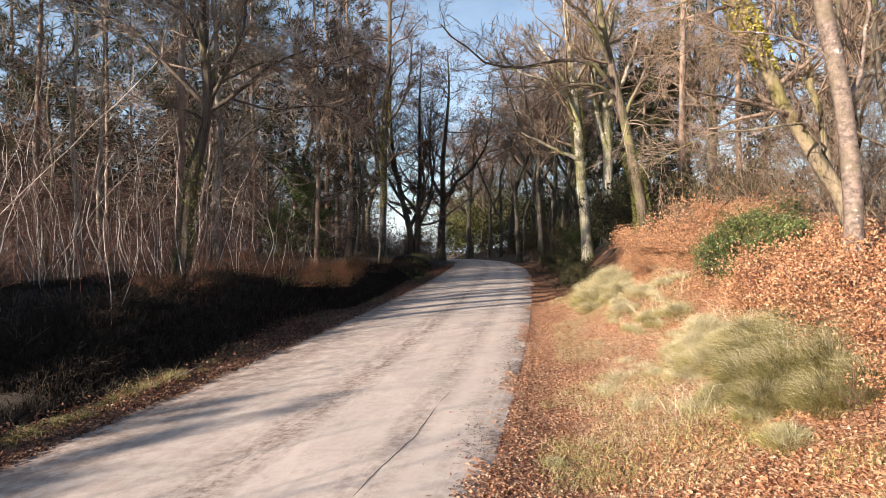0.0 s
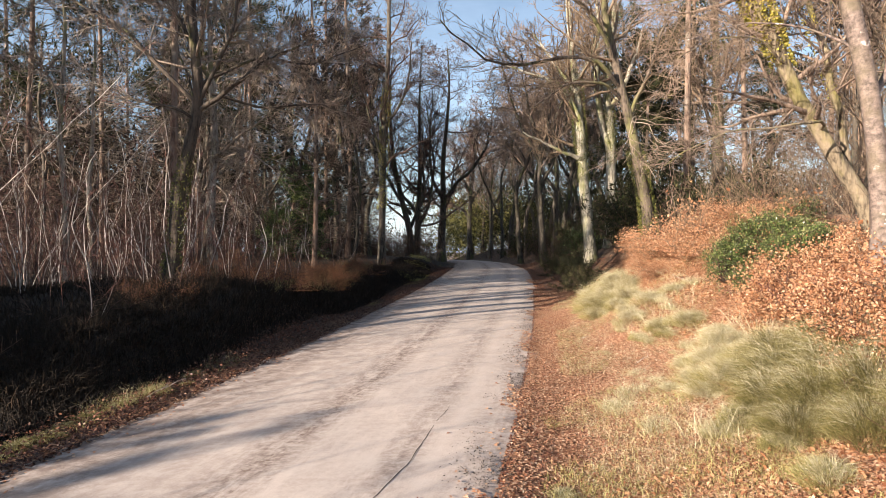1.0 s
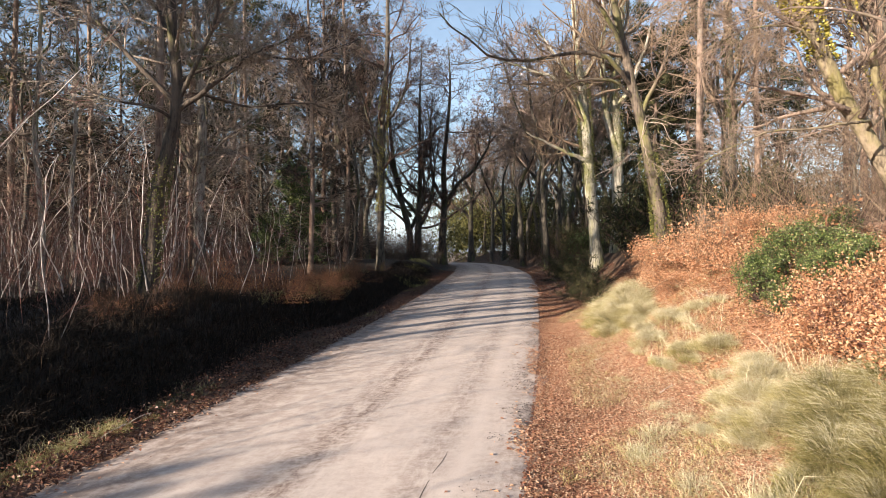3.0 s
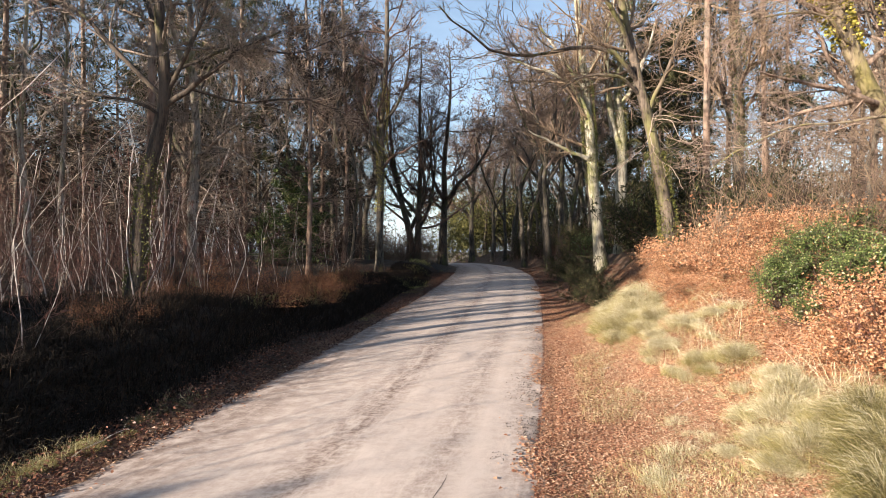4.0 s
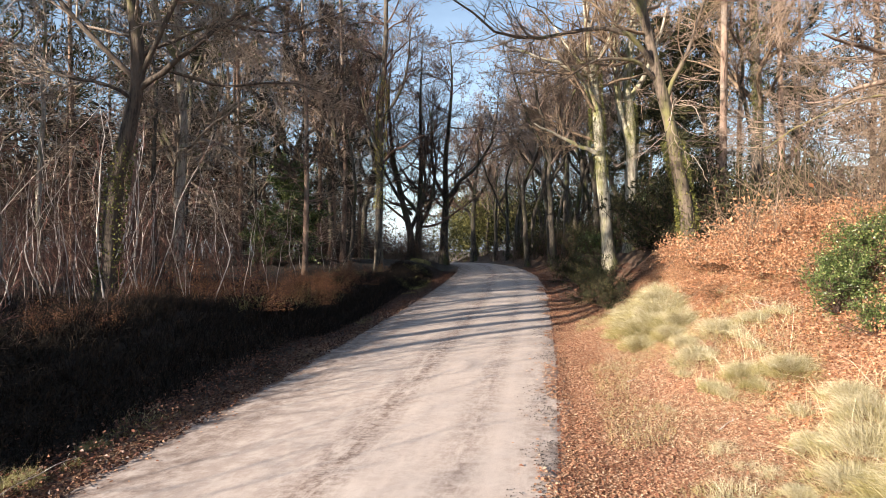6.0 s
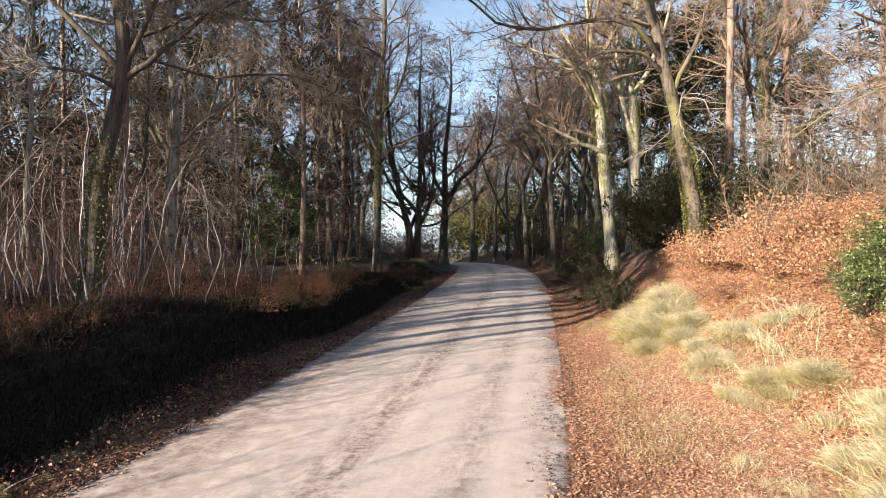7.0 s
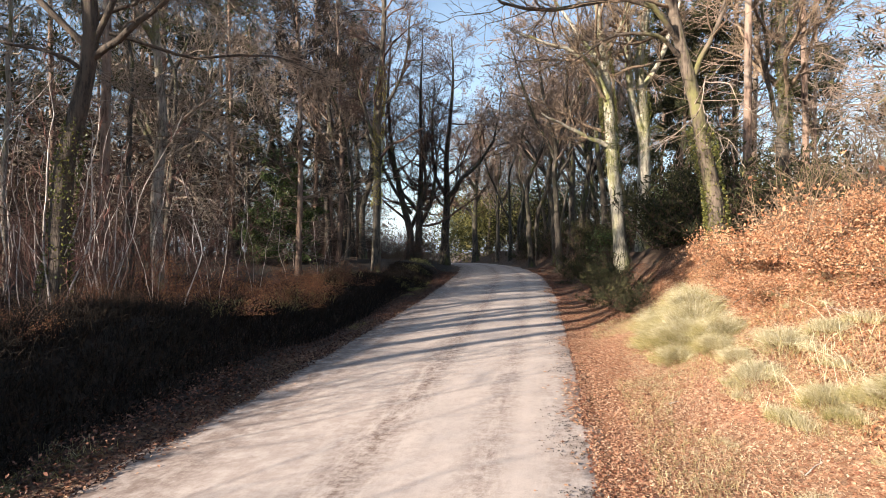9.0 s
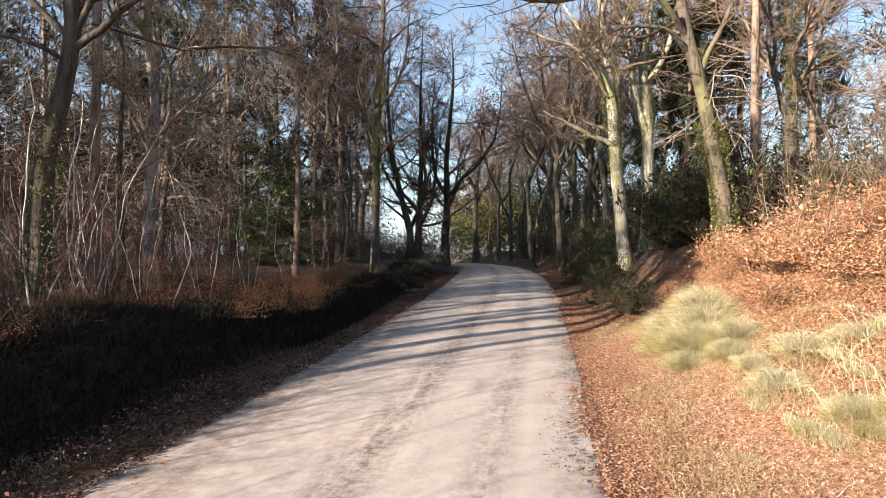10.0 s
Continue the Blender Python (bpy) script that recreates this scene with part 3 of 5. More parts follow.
# the tree that leans over the right bank, with its long low limb over the lane
leaning = hero("beech_tree", 12, (5.6, 15.3), [(5.6, 15.3, 2.0), (5.47, 15.3, 3.14), (5.28, 15.3, 4.06), (5.05, 15.3, 4.98), (4.82, 15.3, 6.0), (4.6, 15.3, 7.0), (4.4, 15.3, 8.0), (4.3, 15.2, 10.5), (4.2, 15, 13)], 0.17, 0.045,
     [([(4.78, 15.3, 6.15), (4.4, 15.0, 6.4), (4.0, 14.8, 6.64), (3.5, 14.8, 6.75), (3.0, 14.8, 6.62), (2.23, 14.8, 6.42), (1.46, 14.8, 6.51), (0.9, 14.7, 6.8), (0.2, 14.6, 7.4)], 0.062, 0.016),
      ([(4.82, 15.3, 5.85), (4.25, 15.0, 6.12), (3.8, 14.9, 6.15), (3.3, 14.9, 6.05), (2.9, 14.9, 5.86), (2.4, 14.9, 5.4)], 0.05, 0.012),
      ([(4.65, 15.3, 6.8), (4.1, 14.9, 7.7), (3.2, 14.6, 8.3), (2.2, 14.2, 9.2)], 0.07, 0.02),
      ([(5.0, 15.3, 5.3), (5.4, 15.0, 6.4), (6.0, 15.0, 8.0)], 0.06, 0.02)],
     (BARK_GREY, TWIG_WARM), "leaning bare beech with ivied foot and long low limb", ivy=[(None, 0.18, 5200, 0.0, 0.24)], start=0.42, k=(12, 6, 5, 2), ratio=0.3, angle=65, twig_r=0.0065)


def dead_limb(parent, lines):
    """A bleached bare bough that has broken and hangs in a tangle; lines in the world, with radii."""
    o = np.array(parent.matrix_world.translation)
    rng = np.random.RandomState(24)
    got = []
    for pts, ra, rb in lines:
        l = (spine(pts, 14) - o)[None]
        l[:, 1:-1] += rng.normal(0, 0.012, (1, 12, 3))
        r = np.linspace(ra, rb, 14)[None]
        k, kr = grow(rng, l, r, 6, 0.2, 0.95, 50, 0.25, 5, -0.03, 0.2, 0.6, 0.4)
        got += [tubes(l, r, 6), tubes(k, np.maximum(kr, 0.005), 4)]
    return part("dead_limb", mesh_of("dead_limb", got, TWIG_PALE), parent, "bleached broken bough")


dead_limb(leaning, [([(5.05, 15.2, 4.9), (4.9, 14.4, 5.15), (4.5, 13.6, 4.85), (4.33, 13.4, 4.33), (3.96, 13.3, 3.95), (3.63, 13.3, 3.75)], 0.016, 0.006),
                    ([(4.55, 13.65, 4.88), (4.78, 13.4, 4.78), (5.01, 13.4, 4.42), (5.4, 13.4, 4.16)], 0.011, 0.005),
                    ([(4.4, 13.5, 4.5), (4.5, 13.3, 4.0), (4.8, 13.2, 3.7), (5.0, 13.2, 3.3)], 0.009, 0.004)])
# the pale beech and its mossy neighbour
hero("beech_tree", 13, (6.15, 23.3), [(6.15, 23.3, 1.7), (5.96, 23.3, 3.4), (5.82, 23.3, 4.76), (5.73, 23.3, 5.94), (5.63, 23.3, 7.13), (5.53, 23.3, 8.3), (5.39, 23.3, 9.5), (5.2, 23.2, 11), (5.0, 23, 14)], 0.25, 0.07,
     [([(5.76, 23.2, 5.5), (5.15, 23.0, 5.69), (4.48, 22.8, 5.92), (3.89, 22.6, 6.2), (3.2, 22.3, 6.6)], 0.09, 0.025),
      ([(5.64, 23.2, 7.2), (5.06, 23.0, 8.22), (4.28, 22.8, 8.8), (3.3, 22.6, 9.0), (2.3, 22.4, 9.4)], 0.10, 0.025),
      ([(5.55, 23.2, 8.2), (4.7, 23.4, 9.6), (3.9, 23.6, 11.0)], 0.10, 0.03),
      ([(5.5, 23.2, 8.6), (6.1, 23.0, 9.8), (6.5, 22.8, 11.8)], 0.10, 0.03)],
     (BARK_BEECH, TWIG_WARM), "tall pale beech with ivy and moss on its trunk", ivy=[(None, 0.23, 5500, 0.27, 0.62), (1, 0.08, 900, 0.0, 0.5)], start=0.36, k=(14, 6, 4, 2), ratio=0.34, angle=62, twig_r=0.009)
hero("beech_tree", 14, (7.2, 24.2), [(7.2, 24.2, 1.8), (7.18, 24.2, 4.2), (7.22, 24.2, 5.9), (7.14, 24.2, 7.37), (7.02, 24.2, 8.6), (7.23, 24.2, 10), (7.4, 24, 15)], 0.25, 0.08,
     [([(7.22, 24.2, 5.7), (6.92, 24.1, 7.37), (6.71, 24.0, 8.6), (6.78, 24, 10.3), (6.6, 24, 13)], 0.15, 0.05), ([(7.1, 24.2, 7.8), (7.9, 24, 9), (8.5, 24, 11)], 0.12, 0.04)],
     (BARK_BEECH, TWIG_WARM), "tall mossy beech with a forked trunk", ivy=[(None, 0.24, 7000, 0.28, 0.8), (0, 0.13, 2500, 0.1, 0.8)], start=0.45, k=(13, 7, 5, 2), ratio=0.33, twig_r=0.012)
# birch with peeling bark, and the slanting ivied stem close on the right
hero("birch_tree", 15, (4.87, 6.6), [(4.87, 6.6, 1.2), (4.92, 6.6, 2.16), (4.86, 6.6, 3.04), (4.76, 6.6, 3.69), (4.63, 6.6, 4.28), (4.5, 6.6, 4.9), (4.3, 6.6, 6.2), (4.2, 6.6, 9)], 0.115, 0.06,
     [([(4.8, 6.6, 3.4), (5.2, 6.8, 4.2), (5.5, 7.0, 5.4)], 0.04, 0.015), ([(4.7, 6.6, 4.0), (4.2, 6.9, 4.4), (3.6, 7.2, 4.5), (3.0, 7.5, 4.4)], 0.018, 0.004)],
     (BARK_BIRCH, TWIG_WARM), "birch with peeling white and pinkish bark", start=0.4, k=(10, 6, 5, 3), ratio=0.28, twig_r=0.003, wob=0.012)
hero("ivy_clad_tree", 16, (6.4, 8.5), [(6.4, 8.5, 1.7), (6.07, 8.5, 2.65), (5.77, 8.5, 3.1), (5.48, 8.5, 3.58), (5.22, 8.5, 4.0), (4.99, 8.5, 4.53), (4.76, 8.5, 5.02), (4.53, 8.5, 5.53), (4.29, 8.5, 6.3), (4.0, 8.4, 8.0)], 0.115, 0.075,
     [([(6.1, 8.55, 2.6), (5.97, 8.6, 3.61), (5.82, 8.6, 4.03), (5.63, 8.6, 4.55), (5.46, 8.6, 5.06), (5.33, 8.6, 5.6), (5.2, 8.5, 7.0)], 0.055, 0.03),
      ([(5.5, 8.45, 3.55), (5.2, 8.0, 3.62), (4.67, 7.8, 3.47), (4.24, 7.8, 3.42), (3.77, 7.8, 3.39), (3.43, 7.8, 3.28), (3.08, 7.8, 3.12), (2.85, 7.8, 2.98)], 0.022, 0.005),
      ([(5.0, 8.45, 4.5), (4.4, 8.1, 4.75), (3.6, 7.9, 4.6), (2.9, 7.9, 4.2)], 0.02, 0.004),
      ([(4.6, 8.45, 5.4), (4.0, 8.3, 5.6), (3.3, 8.2, 5.3), (2.5, 8.2, 5.1)], 0.02, 0.004)],
     (BARK_MOSSY, TWIG), "slanting mossy tree with golden ivy on its upper stem", ivy=[(None, 0.142, 8500, 0.46, 0.9), (0, 0.06, 700, 0.3, 0.8)], leafage=LEAF_GOLD, start=0.3, k=(13, 7, 6, 3), ratio=0.30, angle=70, twig_r=0.003, wob=0.015)
# the ivied tree and the reddish pines behind the copper bank
hero("ivy_clad_tree", 21, (9.9, 20.2), [(9.9, 20.2, 1.8), (9.95, 20.2, 3.4), (9.85, 20.2, 5.0), (9.9, 20.2, 6.6), (9.8, 20.2, 9), (9.9, 20.2, 14)], 0.2, 0.08,
     [([(9.85, 20.2, 5.5), (9.4, 20.1, 7.0), (9.1, 20.0, 9.0)], 0.08, 0.03)],
     (BARK_DARK, TWIG_WARM), "dark woodland tree with a sleeve of yellow-green ivy", ivy=[(None, 0.2, 5200, 0.24, 0.6)], start=0.3, k=(14, 7, 5, 2), ratio=0.3, twig_r=0.01)
# the slim ivy tree on the left edge, and the forked trees where the lane tops the rise
# sun on this tree's ivy is put into the brighter leaf colour
hero("ivy_clad_tree", 17, (-3.05, 28.0), [(-3.05, 28, 1.2), (-3.05, 28, 3.5), (-2.95, 28, 6), (-2.9, 28, 8.5), (-2.7, 28, 11), (-2.6, 28, 15)], 0.20, 0.08,
     [([(-2.95, 28, 6.2), (-3.5, 27.6, 7.8), (-4.2, 27, 10)], 0.09, 0.03), ([(-2.9, 28, 8.0), (-2.0, 27.8, 9.6), (-1.4, 27.5, 12)], 0.08, 0.03)],
     (BARK_DARK, TWIG_DARK), "slim tree with a band of sunlit ivy", ivy=[(None, 0.2, 5000, 0.22, 0.65)], leafage=LEAF_GOLD, start=0.35, k=(16, 8, 6, 3), ratio=0.28)
hero("oak_tree", 18, (-0.15, 44.0), [(-0.15, 44, 1.0), (-0.1, 44, 3.5), (0.0, 44, 5.6), (-0.1, 44, 8), (0.1, 44, 11), (0.35, 44, 14.5), (0.2, 44, 18)], 0.34, 0.02,
     [([(0, 44, 5.6), (1.0, 44, 7.0), (2.0, 43.8, 8.0), (3.1, 43.5, 10.5), (3.6, 43.4, 14)], 0.17, 0.02), ([(0, 44, 5.8), (-0.8, 44, 7.2), (-1.3, 44, 10.5), (-1.1, 44, 15)], 0.17, 0.02),
      ([(0, 44, 4.9), (-1.2, 44, 6.0), (-2.5, 43.8, 6.6)], 0.1, 0.03)],
     (BARK_DARK, TWIG_DARK), "bare forked oak at the top of the rise", start=0.22, k=(24, 9, 8, 2), ratio=0.3, angle=65, twig_r=0.008, droop=0.03)
for _i, (_x, _s) in enumerate(((-2.0, 19), (-2.55, 20))):
    hero("oak_tree", _s, (_x, 41.5), [(_x, 41.5, 1.0), (_x + 0.1, 41.5, 3), (_x + 0.2 - _i * 0.6, 41.5, 5), (_x + 0.3 - _i * 1.3, 41.5, 8), (_x + 0.2 - _i * 1.6, 41.4, 12), (_x + 0.4 - _i * 1.5, 41.4, 17)], 0.27, 0.02,
         [([(_x + 0.1, 41.5, 3.4), (_x + 0.9, 41.4, 5.5), (_x + 1.2, 41.3, 8.5), (_x + 1.0, 41.3, 13)], 0.15, 0.02), ([(_x + 0.15, 41.5, 4.4), (_x - 1.0, 41.4, 6.2), (_x - 1.8, 41.3, 8.6), (_x - 2.0, 41.3, 13)], 0.14, 0.02)],
         (BARK_DARK, TWIG_DARK), "bare twisted oak beside the lane", start=0.14, k=(28, 9, 8, 2), ratio=0.3, angle=70, twig_r=0.008, droop=0.06)


hero("oak_tree", 22, (2.7, 56.0), [(2.7, 56, 0.4), (2.65, 56, 2.8), (2.6, 56, 4.4), (2.7, 56, 7), (3.0, 56, 10.7), (3.3, 56, 16)], 0.3, 0.03,
     [([(2.6, 56, 4.1), (2.2, 56, 5.5), (1.5, 56, 6.1), (0.5, 56, 6.45), (-0.6, 56, 6.2), (-1.6, 56, 6.9)], 0.18, 0.035), ([(2.7, 56, 6.3), (3.9, 56, 8.2), (4.7, 56, 11.3)], 0.15, 0.035), ([(2.8, 56, 7.6), (1.4, 56, 9.4), (0.7, 56, 13)], 0.14, 0.035)],
     (BARK_DARK, TWIG_MID), "dark oak bowing an arm over the lane", start=0.3, k=(18, 9, 8, 2), ratio=0.3, twig_r=0.011)



# woodland trees that look alike: a few grown, then copied about
def wood_tree(seed, tall, r0, mats, k, twig_r, name, start=0.35, ratio=0.3, lean=0.4, forks=0, **kw):
    rng = np.random.RandomState(seed)
    pts = [(0, 0, 0)] + [(rng.normal(0, lean) * f, rng.normal(0, lean) * f, tall * f) for f in (0.2, 0.4, 0.6, 0.8, 1.0)]
    line, arms = spine(pts, 20), []
    for f in rng.uniform(0.22, 0.5, forks):
        p, a = line[int(f * 19)], rng.uniform(0, 6.28)
        out = np.array([np.cos(a), np.sin(a), 0])
        h = tall * (0.85 - f)
        arms.append(([tuple(p), tuple(p + out * h * 0.14 + (0, 0, h * 0.2)), tuple(p + out * h * 0.26 + (0, 0, h * 0.5)), tuple(p + out * h * rng.uniform(0.3, 0.5) + (0, 0, h))], r0 * 0.6, r0 * 0.2))
    wood, limb_wood, spray = leafless(rng, pts, r0, r0 * 0.08, arms, k=k, start=start, ratio=ratio, twig_r=twig_r, wob=0.06, **kw)
    return [("trunk", mesh_of(name + "_trunk", wood, mats[0]), "")] + [("limb", mesh_of(name + "_limb", [a], mats[0]), "") for a in limb_wood] + [("crown", mesh_of(name + "_crown", spray, mats[1]), "bare twigs")]


MID = [wood_tree(30 + i, 11 + i % 3, 0.10 + 0.03 * (i % 3), (BARK_DARK, TWIG_PALE), (16, 7, 6, 0), 0.011, "woodland_tree", 0.12, 0.32, 0.6, i % 3, angle=74, up=0.0) for i in range(4)]
WARM = [wood_tree(40 + i, 8 + i, 0.075, (BARK_DARK, TWIG_WARM), (16, 7, 6, 0), 0.005, "young_beech", 0.06, 0.33, 0.4, 1, limb_r=0.3) for i in range(3)]
TALL = [wood_tree(50 + i, 14, 0.19, (BARK_DARK, TWIG), (11, 7, 6, 0), 0.016, "avenue_tree", 0.32, 0.42, 0.9, i % 3) for i in range(6)]


def stand(rng, name, forms, spots, label, group, lo=0.85, hi=1.15):
    made = {}
    for n, (x, y) in enumerate(spots):
        f = n % len(forms)
        m = pose(*on(x, y, 0.12), 0, 0, rng.uniform(0, 360))
        s = rng.uniform(lo, hi)
        if f in made:
            copy_thing(made[f], m).scale = (s, s, s)
        else:
            made[f] = tree(name, on(x, y, 0.12), forms[f], label, "tree", group)
            made[f].matrix_world = m


def scatter(rng, n, box, ok, gap):
    """n spots in a box of the plan, none nearer than gap to another."""
    out = []
    for _ in range(n * 60):
        x, y = rng.uniform(box[0], box[1]), rng.uniform(box[2], box[3])
        if ok(x, y) and all((x - a) ** 2 + (y - b) ** 2 > gap * gap for a, b in out):
            out.append((x, y))
            if len(out) == n:
                break
    return out


def off_left(d):
    return lambda x, y: x < road_left(min(y, 60)) - d


def off_right(d):
    return lambda x, y: x > road_right(min(y, 60)) + d


def open_glade(x, y):
    """True outside the glade in front of the holly and towards the sun from it."""
    dx, dy = x + 7.9, y - 31.0
    along, across = -0.8 * dx - 0.6 * dy, abs(-0.8 * dy + 0.6 * dx)
    return not (abs(x + 0.26 * y) < 1.7 and y < 31) and not (across < 2.3 and 0 < along < 17)


_rng = np.random.RandomState(77)
stand(_rng, "avenue_tree", TALL, [(5.7, 41.0), (5.0, 58.0), (4.3, 62.0), (6.6, 43.4), (7.9, 37.2), (9.2, 41.0)], "stout dark bare tree lining the lane", "trees lining the lane", 1.0, 1.25)
stand(_rng, "avenue_tree", TALL, [(6.9, 39.0), (7.2, 36.0), (6.0, 33.0), (8.6, 34), (8.4, 42), (9.4, 38), (6.0, 47), (8.2, 48), (4.4, 53), (6.6, 55), (10.5, 46), (3.4, 64), (7.3, 45.5), (5.2, 49.5), (9.0, 52), (11.5, 40), (12.5, 49), (7.6, 58), (11, 57), (5.4, 62), (13.5, 36), (10.2, 35.5)],
      "dark bare tree lining the lane", "trees lining the lane", 0.75, 1.05)
stand(_rng, "avenue_tree", TALL, [(-5.2, 32), (-4.7, 35), (-6.4, 34), (-5.8, 38), (-7.4, 41), (-8.6, 36), (-6.6, 46)],
      "dark bare tree lining the lane", "trees lining the lane", 0.55, 0.85)
stand(_rng, "woodland_tree", MID, scatter(_rng, 14, (-24, -6.5, 17, 44), lambda x, y: x < road_left(min(y, 60)) - 3.5 and open_glade(x, y), 3.2) + [(-10.1, 23.5), (-4.7, 29.5), (-5.6, 35.5), (-10.5, 33.5)], "bare brown woodland tree", "woodland trees")
stand(_rng, "woodland_tree", MID, scatter(_rng, 6, (10, 26, 17, 50), off_right(4.5), 3.6), "bare brown woodland tree", "woodland trees")
# the stems beyond the near end of the bank, whose shadows bar the lane
STOUT = [wood_tree(44 + i, 13, 0.2, (BARK_DARK, TWIG_DARK), (12, 7, 6, 0), 0.012, "woodland_tree", 0.34, 0.3, 0.35, 1) for i in range(2)]
stand(np.random.RandomState(21), "woodland_tree", STOUT, [(-9.2, 7.7), (-11.0, 8.3), (-12.4, 6.7), (-13.6, 9.6), (-15.4, 6.0), (-14.6, 12.2), (-17.5, 8.8)], "bare brown woodland tree", "woodland trees", 0.9, 1.15)
stand(_rng, "young_beech", WARM, [(7.6, 9.2), (8.6, 11.6), (9.8, 13.4), (9.4, 8.4), (11.2, 11.0), (11.0, 16.0), (12.6, 13.6)], "young beech with sunlit tan twigs", "young beeches")


# ===== pines =====
def pine_form(seed, tall, r0, clear, boughs_n=40, snag_n=26, n=7, sprigs=None, tint="dark green needles"):
    """A pine: straight stem, dead snags, and boughs of needle tufts above a clear length."""
    rng = np.random.RandomState(seed)
    pts = [(0, 0, 0)] + [(rng.normal(0, 0.1), rng.normal(0, 0.1), tall * f) for f in (0.3, 0.6, 1.0)]
    line = spine(pts, 20)[None]
    rad = np.linspace(r0, r0 * 0.35, 20)[None].copy()
    rad[0, 0] *= 1.3
    trunk = [tubes(line, rad, 9)]
    snags, sr = grow(rng, line, rad * 0.13, snag_n, 0.08, clear / tall + 0.1, 84, 0.15, 6, -0.01, 0.14, 1.0, 0.3, 0.3)
    s2, sr2 = grow(rng, snags, sr, 5, 0.2, 1.0, 45, 0.45, 3, 0.0, 0.2, 0.6, 0.5, 0.4)
    dead = [tubes(snags, sr, 3), tubes(s2, np.maximum(sr2, 0.008), 3)]
    boughs, br = grow(rng, line, rad * 0.3, boughs_n, clear / tall, 0.99, 72, 0.20, 7, 0.06, 0.10, 1.0, 0.25)
    trunk.append(tubes(boughs, br, 4))
    b2, r2 = grow(rng, boughs, br, 6, 0.3, 1.0, 50, 0.4, 4, 0.06, 0.12, 0.5, 0.4)
    trunk.append(tubes(b2, r2, 3))
    tips = b2[:, 1:].reshape(-1, 3)
    way = unit((b2[:, 1:] - b2[:, :-1]).reshape(-1, 3))
    at = np.repeat(tips, n, 0) + rng.normal(0, 0.05, (len(tips) * n, 3))
    d = np.repeat(way, n, 0) * 0.6 + rng.normal(0, 0.75, (len(at), 3)) + np.array([0, 0, 0.25])
    green = leaf_quads(rng, at, d, rng.uniform(0.26, 0.48, len(at)), 0.05, 0.14)
    return [("trunk", mesh_of("pine_trunk", trunk[:1], BARK_PINE), ""), ("branchwork", mesh_of("pine_branches", trunk[1:] + dead, TWIG), "boughs and dead snags"), ("crown", mesh_of("pine_crown", [green], sprigs or NEEDLES, False), tint)]


PINES = [pine_form(60, 17, 0.15, 5.6, 34, 50, 6), pine_form(61, 18, 0.135, 6.4, 34, 50, 6), pine_form(62, 15, 0.14, 4.6, 34, 50, 6)]
YOUNG_PINES = [pine_form(63, 9, 0.1, 0.8, 36, 4, 6), pine_form(64, 11, 0.11, 1.2, 36, 4, 6)]
stand(_rng, "pine_tree", PINES, [(-12.6, 36.0), (-15.8, 26.0), (-15.8, 21.5), (-10.6, 24.6), (-19.6, 18.8), (-11.3, 33.0), (-16.5, 34), (-7.4, 35.0), (-5.6, 38.8), (-10.0, 37), (-21, 37), (-13, 42), (-25, 32), (-18, 46)],
      "tall pine with reddish bark and dark crown", "pines", 0.9, 1.1)
stand(_rng, "pine_tree", PINES, [ (16, 19), (12, 27), (18, 26), (15.5, 32), (21, 22), (10.5, 33), (20, 34), (18, 16)],
      "tall pine with reddish bark and dark crown", "pines", 0.9, 1.1)


HIGH_PINES = [pine_form(65, 20, 0.125, 10.5, 40, 60), pine_form(69, 21, 0.12, 11.5, 40, 60)]
stand(np.random.RandomState(14), "pine_tree", HIGH_PINES, [(-8.2, 17.1), (8.4, 19.5), (-13.2, 16.2), (12.4, 23.0), (14.6, 20.0)], "tall pine with a long clear reddish trunk", "pines", 0.95, 1.05)
# pines out of view, added to shade the left wood
stand(_rng, "pine_tree", PINES, [(-16, 12.8), (-20.5, 11.5), (-19, 8), (-26, 8), (-25, 14)],
      "tall pine with reddish bark and dark crown", "pines", 0.9, 1.1)
stand(_rng, "young_pine", YOUNG_PINES, [(-15, 36), (-19, 40), (-23, 36), (-27, 44), (-10, 48), (-14, 52), (14, 36), (18, 41), (12, 45), (22, 38), (10.5, 31), (-22, 31)],
      "dark green young pine deep in the wood", "young pines", 0.8, 1.2)
stand(_rng, "young_pine", YOUNG_PINES, [(9.3, 25.5), (11.2, 26.5), (8.6, 28.0)], "dark green young pine deep in the wood", "young pines", 0.5, 0.65)
stand(_rng, "young_pine", YOUNG_PINES, [(1.5, 69.0), (-3.5, 74), (5.5, 76), (9, 72)], "sunlit bushy pine beyond the rise", "far pines", 0.6, 0.75)

SLIM = [wood_tree(70 + i, 11 + i, 0.085, (BARK_SLIM, TWIG_PALE), (14, 7, 5, 0), 0.009, "slim_tree", 0.3, 0.3, 0.18, 0, angle=70, up=0.0) for i in range(3)]
stand(np.random.RandomState(8), "slim_tree", SLIM, [(-9.67, 14.6), (-10.9, 17.6)], "slim pale lichened tree on the bank", "slim trees", 0.85, 1.15)
LARCHES = [pine_form(66, 15, 0.15, 3.6, 42, 40, 4, NEEDLES_BROWN, "dense brown sprigs"), pine_form(67, 13, 0.14, 3.2, 42, 40, 4, NEEDLES_BROWN, "dense brown sprigs")]
stand(np.random.RandomState(5), "larch_tree", LARCHES, [(-5.4, 31.6), (-7.0, 37.2), (-13.2, 36.0), (-15.2, 32.0), (-6.2, 27.0), (12.5, 17.0), (15.5, 21.5)], "dense brown conifer in the wood", "larches")


